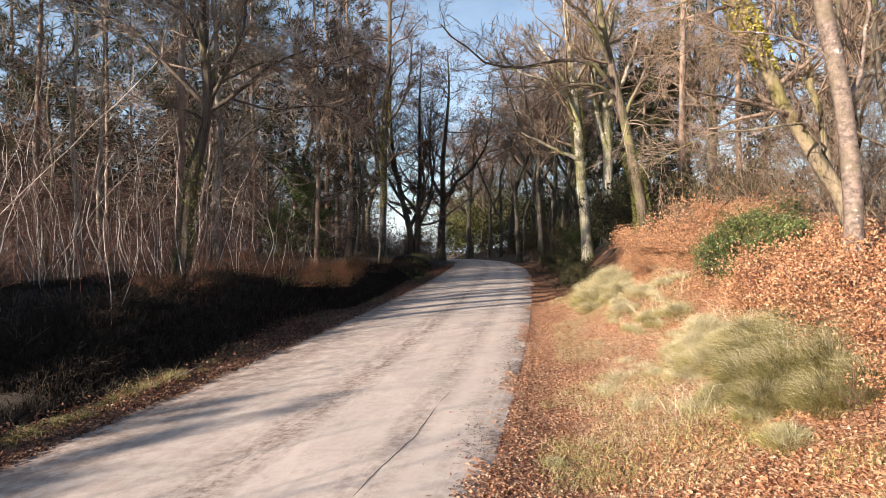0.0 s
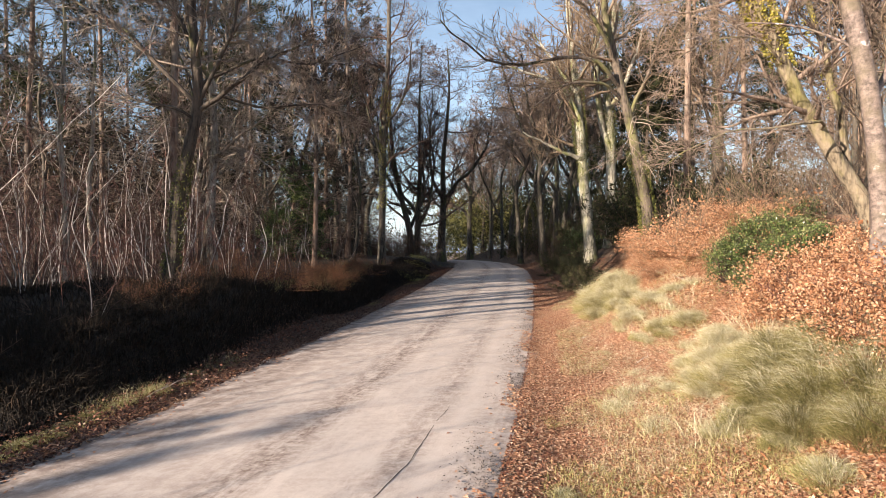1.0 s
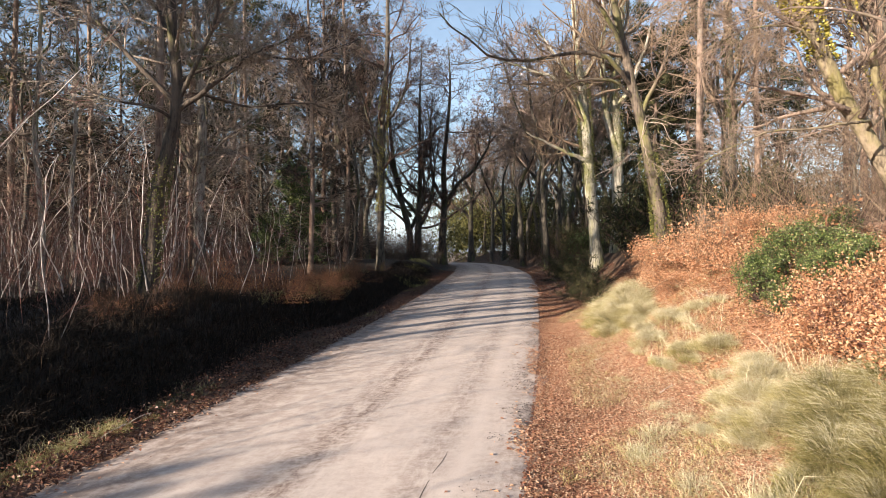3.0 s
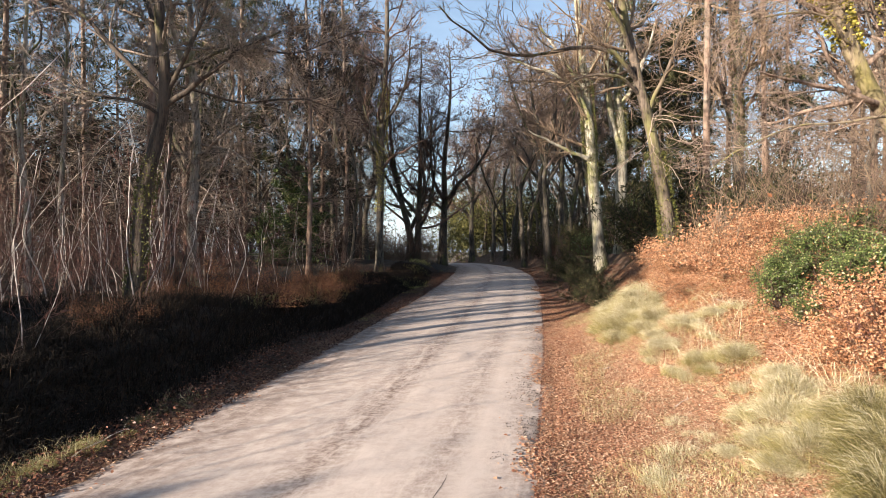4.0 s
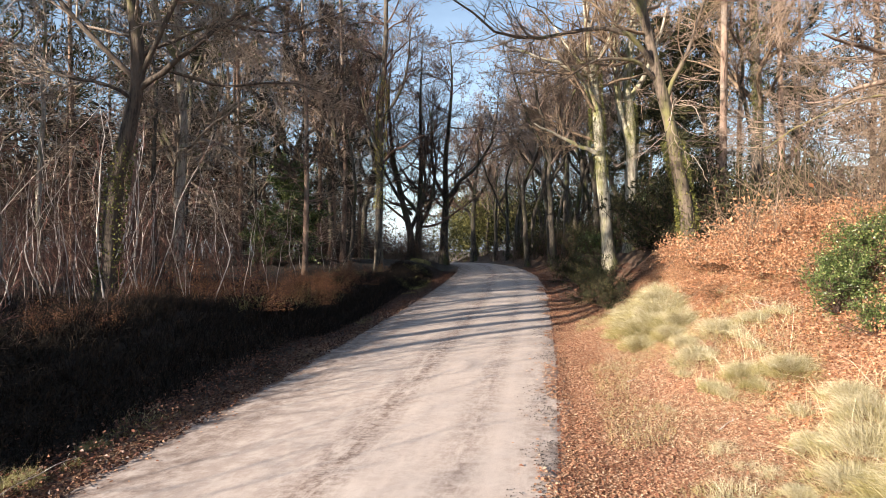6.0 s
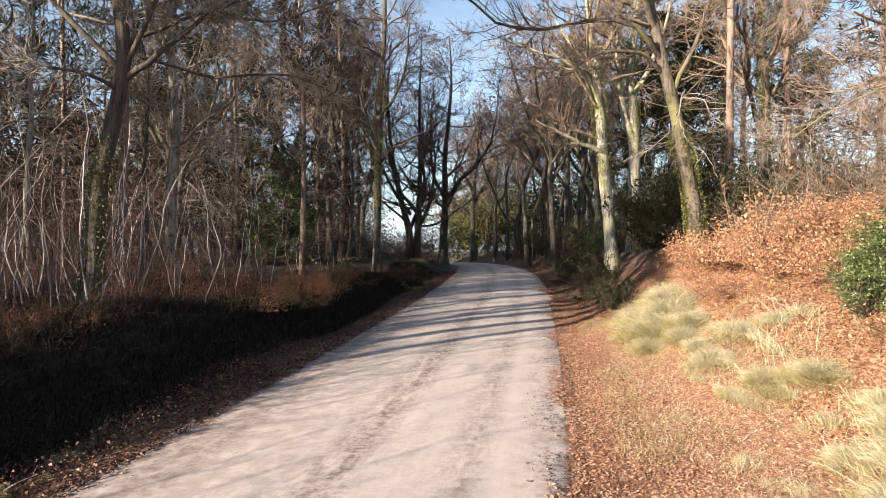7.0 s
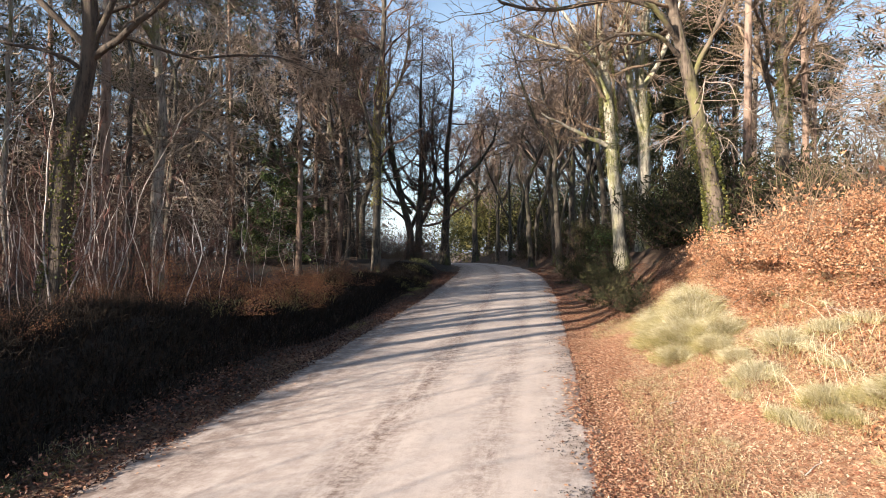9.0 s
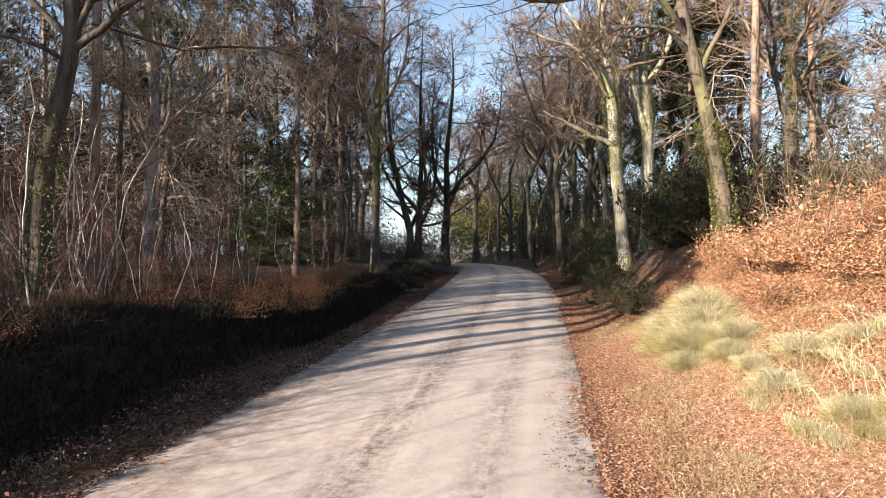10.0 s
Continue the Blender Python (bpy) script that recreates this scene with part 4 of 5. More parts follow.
# two unseen pines added to shade the oak's upper trunk and the far lane
stand(np.random.RandomState(12), "pine_tree", [pine_form(68, 12, 0.16, 5.2, 44, 20, 8)], [(-11.0, 5.4)], "unseen pine with a dense low crown, added for shade", "pines", 0.97, 1.03)
stand(np.random.RandomState(13), "pine_tree", PINES[:1], [(-15.0, 10.3)], "tall pine with reddish bark and dark crown", "pines", 0.95, 1.0)
# the stout stem behind the oak
stand(np.random.RandomState(9), "woodland_tree", [wood_tree(75, 13, 0.17, (BARK_SLIM, TWIG_PALE), (20, 8, 6, 0), 0.009, "woodland_tree", 0.22, 0.32, 0.3, 1, angle=78, up=0.0)], [(-7.4, 18.2)], "tall grey tree with many level boughs behind the oak", "slim trees", 1.0, 1.01)


# ===== young birch and beech stems on the left bank =====
def sapling_form(seed, tall, stems=2):
    rng = np.random.RandomState(seed)
    a = rng.uniform(0, 6.28, stems)
    way = np.stack([np.cos(a) * 0.14, np.sin(a) * 0.14, np.ones(stems)], -1)
    l = run(rng, rng.normal(0, 0.06, (stems, 3)) * np.array([1, 1, 0]), way, tall * rng.uniform(0.7, 1.1, stems), 14, 0.10, 0.13)
    r = np.linspace(0.0105, 0.0035, 14)[None] * rng.uniform(0.5, 1.35, (stems, 1))
    l2, r2 = grow(rng, l, r, 12, 0.12, 1.0, 52, 0.17, 5, 0.06, 0.2, 0.6, 0.4)
    l3, r3 = grow(rng, l2, r2, 3, 0.2, 1.0, 35, 0.5, 3, 0.08, 0.15, 0.7, 0.5)
    return [("stem", mesh_of("sapling_stem", [tubes(l, r, 5)], BARK_SAPLING), ""), ("crown", mesh_of("sapling_twigs", [tubes(l2, np.maximum(r2, 0.0042), 3), tubes(l3, np.maximum(r3, 0.0034), 3)], TWIG_RED), "")]


SAPLINGS = [sapling_form(80 + i, 2.8 + 0.4 * i, 1 + i % 3) for i in range(6)]
stand(_rng, "sapling", SAPLINGS, scatter(_rng, 90, (-13, -4.0, 5.6, 17), off_left(2.1), 0.4), "slender grey bare sapling on the bank", "saplings", 0.7, 1.25)
# saplings out of view at the near end, added to shade the verge
stand(_rng, "sapling", SAPLINGS, scatter(_rng, 6, (-9, -5.8, -3, 4), off_left(2.0), 0.6), "slender grey bare sapling on the bank", "saplings", 0.45, 0.7)
stand(_rng, "sapling", SAPLINGS, scatter(_rng, 26, (-14, -4, 15, 30), off_left(2.3), 0.6), "slender grey bare sapling on the bank", "saplings", 0.5, 0.9)


# ===== undergrowth =====
def brush(seed, spots, tall, mat, name, label, r=0.006, side=5, n_side=3, lean=0.45):
    """Tangled thin brushwood over a stretch of woodland floor."""
    rng = np.random.RandomState(seed)
    n = len(spots)
    at = np.array([on(x, y, 0.05) for x, y in spots])
    way = np.stack([rng.normal(0, lean, n), rng.normal(0, lean, n), np.ones(n)], -1)
    l = run(rng, at, way, tall * rng.uniform(0.5, 1.3, n), 5, 0.0, 0.16)
    rr = np.linspace(r * 1.6, r * 0.7, 5)[None] * np.ones((n, 1))
    l2, r2 = grow(rng, l, rr, side, 0.2, 1.0, 45, 0.4, n_side, 0.0, 0.2, 0.7, 0.5)
    l, rr = l[:, ::2], rr[:, ::2]
    return tagged(new(name, mesh_of(name, [tubes(l, rr, 3), tubes(l2, r2, 3)], mat)), label, "undergrowth", kind="stuff")


def free_spots(seed, n, box, ok):
    rng = np.random.RandomState(seed)
    x, y = rng.uniform(box[0], box[1], n * 3), rng.uniform(box[2], box[3], n * 3)
    return [(a, b) for a, b in zip(x, y) if ok(a, b)][:n]


def verge_spots(seed, n, y0, y1, d0, d1, side, power=1.0):
    rng = np.random.RandomState(seed)
    y = y0 + (y1 - y0) * rng.rand(n) ** 1.35
    d = d0 + (d1 - d0) * rng.rand(n) ** power
    x = road_right(y) + d if side > 0 else road_left(y) - d
    return list(zip(x, y))


brush(90, free_spots(1, 1300, (-26, -5, 14, 48), lambda x, y: x < road_left(min(y, 60)) - 5.0 and open_glade(x, y)), 2.6, TWIG_DARK, "brushwood", "dark bare brushwood under the trees", 0.008, 6, 2)
brush(97, free_spots(11, 260, (-26, -7, 16, 42), lambda x, y: x < road_left(min(y, 60)) - 5.0 and open_glade(x, y)), 4.6, TWIG_DARK, "brushwood", "tall tangled brown twigs among the trees", 0.008, 10, 3, 0.22)
brush(91, free_spots(2, 1500, (7, 26, 12, 48), off_right(4.2)), 2.4, TWIG_DARK, "brushwood", "dark bare brushwood under the trees", 0.008, 6, 2)
brush(92, free_spots(3, 320, (5.8, 13, 6.5, 15), off_right(3.6)), 2.6, TWIG_WARM, "thicket", "tan bare twigs behind the sunlit bank", 0.004, 8)


brush(95, free_spots(6, 400, (-14, -3, 7, 19), off_left(1.9)), 0.6, TWIG_DARK, "brambles", "dense low bramble stems on the bank top", 0.004, 7, 2)
# these brambles take the heather's near-black to stand in for shade
brush(96, verge_spots(9, 1300, 7, 15, 1.7, 2.9, -1), 0.36, HEATHER_SHADED, "brambles", "dense low bramble stems on the bank top", 0.003, 7, 2)
brush(98, free_spots(12, 300, (-17, -5, 8, 22), off_left(3.2)), 1.5, TWIG_RED, "brushwood", "reddish brown thicket between the saplings", 0.004, 12, 3, 0.25)
brush(99, free_spots(14, 220, (2.6, 5.2, 2.6, 5.6), off_right(2.4)), 0.55, TWIG_RED, "brambles", "thin reddish bramble stems through the fallen leaves", 0.003, 6, 2)
brush(93, free_spots(4, 1000, (-9, -0.5, 36, 58), off_left(1.3)), 2.2, TWIG_DARK, "thicket", "dark scrub beside the top of the lane")
brush(94, free_spots(5, 1000, (4, 14, 30, 58), off_right(0.9)), 1.8, TWIG_DARK, "thicket", "dark scrub beside the top of the lane")


# ===== leaves, shrubs and grass =====
def copper_shrub(seed, wide, tall, leaves, size=0.075, leafy=None, stems=None, thick=1.0):
    """A low beech or bramble mass with dry copper leaves on its stems."""
    rng = np.random.RandomState(seed)
    n = 16
    a = rng.uniform(0, 6.28, n)
    way = np.stack([np.cos(a), np.sin(a), rng.uniform(0.3, 1.6, n)], -1)
    l = run(rng, rng.normal(0, wide * 0.22, (n, 3)) * np.array([1, 1, 0]), way, wide * 0.62 * rng.uniform(0.6, 1.2, n), 7, -0.03, 0.15)
    l[:, :, 2] *= tall / wide
    r = np.linspace(0.008, 0.003, 7)[None] * np.full((n, 1), thick)
    l2, r2 = grow(rng, l, r, 10, 0.15, 1.0, 50, 0.45, 5, 0.0, 0.2, 0.6, 0.5)
    every = np.concatenate([l2.reshape(-1, 3), l[:, 2:].reshape(-1, 3)])
    at = every[rng.randint(0, len(every), leaves)] + rng.normal(0, 0.07, (leaves, 3))
    at[:, 2] = np.maximum(at[:, 2], 0.02)
    lv = leaf_quads(rng, at, rng.normal(0, 1, (leaves, 3)) + np.array([-0.2, -0.3, -0.1]), size * rng.uniform(0.6, 1.25, leaves), 0.18, 0.62)
    return [("branchwork", mesh_of("shrub_stems", [tubes(l, r, 4), tubes(l2, r2, 3)], stems or TWIG_WARM), ""), ("foliage", mesh_of("shrub_leaves", [lv], leafy or LEAF_COPPER, False), "dry copper leaves")]


def shrub_at(forms, spots, name, label, category, group):
    rng = np.random.RandomState(len(spots) + 400)
    made = {}
    for n, (x, y, s) in enumerate(spots):
        f = n % len(forms)
        m = pose(*on(x, y, 0.03), 0, 0, rng.uniform(0, 360))
        if f in made:
            ob = copy_thing(made[f], m)
        else:
            ob = made[f] = tree(name, (0, 0, 0), forms[f], label, category, group)
            ob.matrix_world = m
        ob.scale = (s, s, s)


RUST = [copper_shrub(105 + i, 1.3, 0.9, 6500, 0.02, BRACKEN, TWIG_RED, 0.5) for i in range(3)]
COPPER = [copper_shrub(100 + i, 1.5, 0.85, 4800, 0.034) for i in range(3)]
HIGH_COPPER = [copper_shrub(102 + i, 1.5, 1.35, 5200, 0.038) for i in range(2)]
shrub_at(HIGH_COPPER, [(4.5, 6.2, 0.9), (4.95, 7.3, 0.95), (4.25, 5.3, 0.75), (5.4, 6.1, 1.1), (4.6, 4.6, 0.9)], "copper_shrub", "tall beech scrub holding dry copper-brown leaves", "shrub", "copper scrub")
shrub_at(COPPER, [(4.7, 10.4, 1.0), (4.9, 11.6, 1.1), (4.9, 12.8, 1.1), (5.5, 11.0, 1.0), (5.0, 9.4, 0.9), (4.3, 11.2, 0.8), (4.4, 5.9, 1.0), (4.1, 6.7, 0.8), (5.0, 5.2, 1.1), (4.0, 4.6, 0.8), (4.8, 7.6, 0.9), (4.4, 3.8, 1.0), (3.9, 4.0, 0.8), (3.6, 3.5, 0.8), (4.3, 5.1, 0.8), (3.6, 4.5, 0.6), (3.3, 3.6, 0.6), (5.6, 8.4, 1.0), (4.9, 13.8, 0.7), (5.3, 14.4, 0.7), (5.9, 12.2, 0.9), (6.2, 13.2, 0.9), (6.6, 11.4, 1.0)],
         "copper_shrub", "low beech scrub holding dry copper-brown leaves", "shrub", "copper scrub")


_bd = np.random.RandomState(31)
shrub_at(RUST, [(float(road_left(y) - _bd.uniform(1.9, 3.4)), float(y), float(_bd.uniform(0.9, 1.45))) for y in np.linspace(13.5, 21, 9)] + [(float(road_left(y) - _bd.uniform(2.2, 3.6)), float(y), float(_bd.uniform(0.5, 0.8))) for y in (10.2, 11.6, 12.4, 24, 26.5)],
         "bracken_clump", "rusty dead bracken clump on the shaded bank", "bracken", "bracken on the bank")


# unseen pines added to throw shadow streaks and shade over the lane
shrub_at(YOUNG_PINES, [(-13.3, -2.0, 0.4), (-14.6, -4.0, 0.42), (-21.2, 7.6, 0.9)], "young_pine", "small unseen young pine added to cast shade", "tree", "young pines on the bank")
BUSHY = [copper_shrub(117 + i, 1.5, 1.5, 3600, 0.043, stems=TWIG_RED) for i in range(2)]
shrub_at(BUSHY, [(4.2, 5.8, 0.85), (4.0, 5.1, 0.7), (4.6, 5.6, 0.95), (4.75, 6.7, 0.85), (4.3, 6.5, 0.7), (4.4, 4.7, 0.9), (5.3, 7.2, 0.9), (3.7, 4.2, 0.6)], "copper_shrub", "young beech thicket in curled copper leaves", "shrub", "copper scrub")
SPARSE = [copper_shrub(108, 1.4, 1.9, 170, 0.075), copper_shrub(109, 1.2, 1.6, 120, 0.075)]
shrub_at(SPARSE, [(4.9, 11.2, 1.1), (5.5, 12.8, 1.0), (5.9, 13.6, 1.0), (6.2, 10.2, 1.1), (5.2, 6.6, 0.9)], "beech_sapling", "spindly young beech keeping a few copper leaves", "sapling", "leafy saplings")


def holly_form(seed, wide, tall, leaves, size=0.075):
    rng = np.random.RandomState(seed)
    pts = [(0, 0, 0), (0.05, 0, tall * 0.5), (0, 0.03, tall * 0.95)]
    line = spine(pts, 12)[None]
    rad = np.linspace(0.05, 0.012, 12)[None]
    l, r = grow(rng, line, rad, 46, 0.05, 1.0, 68, 0.5 * wide / tall, 6, 0.04, 0.14, 0.4, 0.4)
    l2, r2 = grow(rng, l, r, 6, 0.2, 1.0, 45, 0.4, 4, 0.02, 0.2, 0.6, 0.5)
    every = l2[:, 1:].reshape(-1, 3)
    at = every[rng.randint(0, len(every), leaves)] + rng.normal(0, 0.05, (leaves, 3))
    lv = leaf_quads(rng, at, rng.normal(0, 1, (leaves, 3)), size * rng.uniform(0.7, 1.3, leaves), 0.16, 0.6)
    return [("branchwork", mesh_of("holly_stems", [tubes(line, rad, 6), tubes(l, r, 4), tubes(l2, np.maximum(r2, 0.003), 3)], TWIG_DARK), ""), ("foliage", mesh_of("holly_leaves", [lv], LEAF_HOLLY, False), "glossy dark green leaves")]


def dark_bush(seed):
    rng = np.random.RandomState(seed)
    n = 22
    way = rng.normal(0, 0.7, (n, 3)) + np.array([0, 0, 0.9])
    l = run(rng, rng.normal(0, 0.12, (n, 3)) * np.array([1, 1, 0]), way, rng.uniform(0.5, 1.0, n), 6, 0.02, 0.14)
    r = np.linspace(0.01, 0.003, 6)[None] * np.ones((n, 1))
    l2, r2 = grow(rng, l, r, 8, 0.2, 1.0, 45, 0.4, 4, 0.05, 0.15, 0.6, 0.5)
    m = 1800
    pts = l2.reshape(-1, 3)
    at = pts[rng.randint(0, len(pts), m)] + rng.normal(0, 0.03, (m, 3))
    lv = leaf_quads(rng, at, rng.normal(0, 1, (m, 3)) + np.array([0, 0, 0.6]), rng.uniform(0.06, 0.12, m), 0.1, 0.24)
    return [("branchwork", mesh_of("bush_stems", [tubes(l, r, 4), tubes(l2, r2, 3)], TWIG_DARK), ""), ("foliage", mesh_of("bush_leaves", [lv], NEEDLES, False), "dark olive sprigs")]


shrub_at([dark_bush(115), dark_bush(116)], [(4.1, 16.6, 0.9), (4.5, 18.0, 1.0), (4.4, 19.8, 0.8), (5.0, 21.0, 1.1), (5.2, 23.6, 1.0), (5.6, 26.5, 1.2), (7.0, 18.4, 2.0), (8.3, 19.4, 2.4), (6.8, 20.8, 2.2), (9.7, 18.2, 2.4), (8.0, 16.8, 1.9), (7.6, 22.4, 2.6), (11.2, 19.6, 2.4), (6.3, 30.0, 1.6), (7.5, 33.0, 2.0), (8.7, 37.0, 2.2), (7.2, 41.0, 2.2), (9.6, 31.0, 2.4), (6.1, 45.0, 2.0)], "heather_bush", "dark olive heather bush at the verge", "bush", "heather bushes")
BIG_HOLLY, LOW_HOLLY = holly_form(110, 3.2, 4.4, 14000, 0.105), holly_form(111, 1.9, 1.0, 2600, 0.06)
shrub_at([BIG_HOLLY], [(-7.9, 31.0, 1.2), (-8.9, 30.0, 0.7)], "holly_bush", "dark green holly bush among bare trees", "bush", "hollies")
shrub_at([LOW_HOLLY], [(4.55, 8.9, 0.4), (4.95, 9.3, 0.5), (5.35, 9.6, 0.52), (5.1, 8.6, 0.34), (5.8, 9.4, 0.4), (4.2, 8.6, 0.46), (4.15, 8.0, 0.34), (4.45, 8.95, 0.42), (6.5, 10.4, 0.5), (4.6, 8.1, 0.42), (4.98, 8.1, 0.45), (5.4, 8.4, 0.42), (5.3, 9.0, 0.5), (6.9, 27.5, 1.3), (7.9, 23.0, 1.5), (9.2, 26.0, 1.8)], "holly_bush", "low green holly and bramble", "bush", "low hollies")
# holly row out of view, sized to shade the left bank and verge
shrub_at([holly_form(112, 2.3, 2.0, 7000, 0.11)], [(-9.9 - 0.4 * (i % 2), 4.3 + 0.95 * i, (1.3, 1.25, 1.1, 0.86, 0.82, 0.84)[i]) for i in range(6)] + [(-9.5, 2.3, 0.8), (-9.3, 1.2, 0.76)], "holly_bush", "unseen dense holly added along the bank top for shade", "bush", "hollies")


def tuft(rng, wide, tall, n, lo, hi, mat):
    """Fine blades rooted between two fractions of the tussock's radius, leaning outward, some fallen over."""
    a, d = rng.uniform(0, 6.28, n), np.sqrt(rng.uniform(lo, hi, n))
    p = rng.uniform(0, 6.28, 2)
    lump = 1 + 0.25 * np.sin(a * 3 + p[0]) + 0.15 * np.sin(a * 7 + p[1])
    at = np.stack([np.cos(a) * d * wide * 0.5 * lump, np.sin(a) * d * wide * 0.5 * lump, np.full(n, -0.02)], -1)
    way = np.stack([np.cos(a) * 0.45 * d, np.sin(a) * 0.45 * d, np.ones(n)], -1) + rng.normal(0, 0.3, (n, 3)) * np.array([1, 1, 0.5])
    v, q = blades(rng, at, way, tall * (1.15 - 0.6 * d**2) * rng.uniform(0.45, 1.2, n), 0.0022, rng.uniform(0.2, 1.7, n))
    v[:, 2] = np.maximum(v[:, 2], -0.04)
    return mesh_of("tuft", [(v, q)], mat)


def tussock(seed, wide, tall, n, outer, straw):
    rng = np.random.RandomState(seed)
    return [("outer_tuft", tuft(rng, wide, tall * 0.85, int(n * (1 - straw)), 0.1, 1.0, outer), ""), ("straw_tuft", tuft(rng, wide * 0.95, tall, int(n * straw), 0.0, 0.6, GRASS_PALE), "bleached straw")]


def sprinkle(seed, n, y0, y1, d0, d1, lo, hi):
    rng = np.random.RandomState(seed)
    y, d = rng.uniform(y0, y1, n), rng.uniform(d0, d1, n)
    return [(float(road_right(b) + c), float(b), float(e)) for b, c, e in zip(y, d, rng.uniform(lo, hi, n))]


def hummock(seed, wide, tall, n, skirt, straw):
    """A rounded mound of long fine grass: a matted skirt that hangs outward, and bleached straw lying over the top."""
    rng = np.random.RandomState(seed)
    made = []
    for pname, count, lo, hi, mat in (("outer_tuft", int(n * (1 - straw)), 0.02, 1.0, skirt), ("straw_tuft", int(n * straw), 0.0, 0.4, GRASS_PALE)):
        a, d = rng.uniform(0, 6.28, count), np.sqrt(rng.uniform(lo, hi, count))
        p = rng.uniform(0, 6.28, 3)
        lump = 1 + 0.2 * np.sin(a * 2 + p[0]) + 0.14 * np.sin(a * 5 + p[1]) + 0.08 * np.sin(a * 11 + p[2])
        r = d * wide * 0.42 * lump
        at = np.stack([np.cos(a) * r, np.sin(a) * r, tall * 0.5 * (1 - d**2) - 0.03], -1)
        way = np.stack([np.cos(a) * (0.15 + 0.6 * d), np.sin(a) * (0.15 + 0.6 * d), np.full(count, 0.75)], -1) + rng.normal(0, 0.32, (count, 3))
        v, q = blades(rng, at, way, tall * rng.uniform(0.3, 0.85, count) * (1.1 - 0.35 * d), 0.0019, rng.uniform(0.5, 2.4, count))
        v[:, 2] = np.maximum(v[:, 2], -0.05)
        made.append((pname, mesh_of("tuft", [(v, q)], mat), "bleached straw" if pname == "straw_tuft" else ""))
    return made


PALE = [hummock(120 + i, 0.95, 0.36, 2600, TUSSOCK, 0.6) for i in range(3)]
MIXED = [hummock(124 + i, 1.15, 0.5, 3800, GRASS_OLIVE, 0.4) for i in range(3)]
OLIVE = [hummock(130 + i, 1.0, 0.38, 2800, GRASS_GREEN, 0.28) for i in range(3)]
SMALL = [tussock(140 + i, 0.7, 0.24, 900, TUSSOCK, 0.5) for i in range(3)]
shrub_at(PALE, [(3.2, 6.8, 0.9), (3.45, 7.1, 0.85), (2.9, 6.6, 0.7), (2.7, 6.1, 0.6), (3.05, 7.2, 0.6), (2.6, 6.7, 0.4), (3.6, 7.5, 0.7), (3.15, 9.5, 0.75), (3.55, 9.75, 0.85), (3.25, 10.1, 0.6), (3.8, 9.4, 0.6), (4.05, 13.1, 1.05), (3.8, 12.5, 0.7)], "grass_tussock", "bleached straw-coloured grass tussock on the bank", "grass", "pale tussocks")
shrub_at(MIXED, [(3.3, 11.7, 1.0), (3.7, 12.1, 1.1), (3.95, 12.7, 1.15), (3.5, 12.7, 1.0), (3.25, 12.4, 0.8), (3.05, 11.2, 0.6), (4.3, 13.5, 1.0), (3.6, 11.05, 0.7), (3.3, 10.7, 0.55), (3.45, 11.5, 0.85), (3.0, 6.1, 0.7), (3.35, 6.3, 0.6), (3.3, 8.75, 0.5), (3.55, 8.3, 0.55)], "grass_tussock", "straw and olive grass hummock on the bank", "grass", "grass hummocks")
TALL = [hummock(150 + i, 0.95, 0.62, 4600, GRASS_DULL, 0.16) for i in range(3)]
shrub_at(TALL, [(3.4, 6.0, 0.75), (3.6, 5.6, 0.8), (3.2, 5.55, 0.8), (2.9, 5.25, 0.7), (3.4, 5.15, 0.85), (3.05, 4.85, 0.75), (3.3, 4.6, 0.8), (2.75, 4.65, 0.55), (3.6, 4.7, 0.7), (3.75, 5.2, 0.75), (2.95, 4.2, 0.6), (3.9, 5.9, 0.6), (3.2, 4.1, 0.6)], "grass_clump", "tall dull olive grass clump on the bank", "grass", "olive grass")
shrub_at(OLIVE, [(2.65, 5.2, 0.6), (3.55, 6.1, 0.55), (2.6, 4.6, 0.45), (3.1, 4.1, 0.6), (2.5, 3.95, 0.55), (3.05, 8.9, 0.35), (3.3, 8.5, 0.4), (0.95, 4.7, 0.3)], "grass_tussock", "yellow-green grass tussock on the bank", "grass", "green tussocks")
shrub_at(SMALL, sprinkle(7, 40, 4.5, 13.5, 0.9, 2.6, 0.35, 0.8), "grass_tussock", "small straw grass tuft among fallen leaves", "grass", "small tufts")


_vg = np.random.RandomState(52)
VERGE = [hummock(155 + i, 1.0, 0.42, 1500, GRASS_DULL if i else GRASS_GREEN, 0.06) for i in range(2)]
shrub_at(VERGE, [(float(road_left(y) - _vg.uniform(0.3, 0.62)), float(y + _vg.uniform(-0.15, 0.15)), float(_vg.uniform(0.26, 0.5))) for y in np.linspace(3.6, 8.2, 15)], "grass_tussock", "low yellow-green grass tussock with leaves at the verge", "grass", "verge tussocks")


def far_wood(seed, n, box, tall, mat, label):
    """The wood that closes the view, far off: clumps of dark foliage and bare crowns run together."""
    rng = np.random.RandomState(seed)
    m = n // 60
    x, y = rng.uniform(box[0], box[1], m), rng.uniform(box[2], box[3], m)
    z = land(x, y)
    h = tall * rng.uniform(0.25, 1.0, m)
    at = np.stack([x, y, z + h], -1)
    at = np.repeat(at, 60, 0) + rng.normal(0, 1, (m * 60, 3)) * np.array([1.3, 1.3, 0.9])
    at = at[at[:, 2] > land(at[:, 0], at[:, 1])]
    v = leaf_quads(rng, at, rng.normal(0, 1, at.shape), rng.uniform(0.22, 0.5, len(at)), 0.1, 0.3)
    return tagged(new("far_wood", mesh_of("far_wood", [v], mat, False)), label, "wood", kind="stuff")


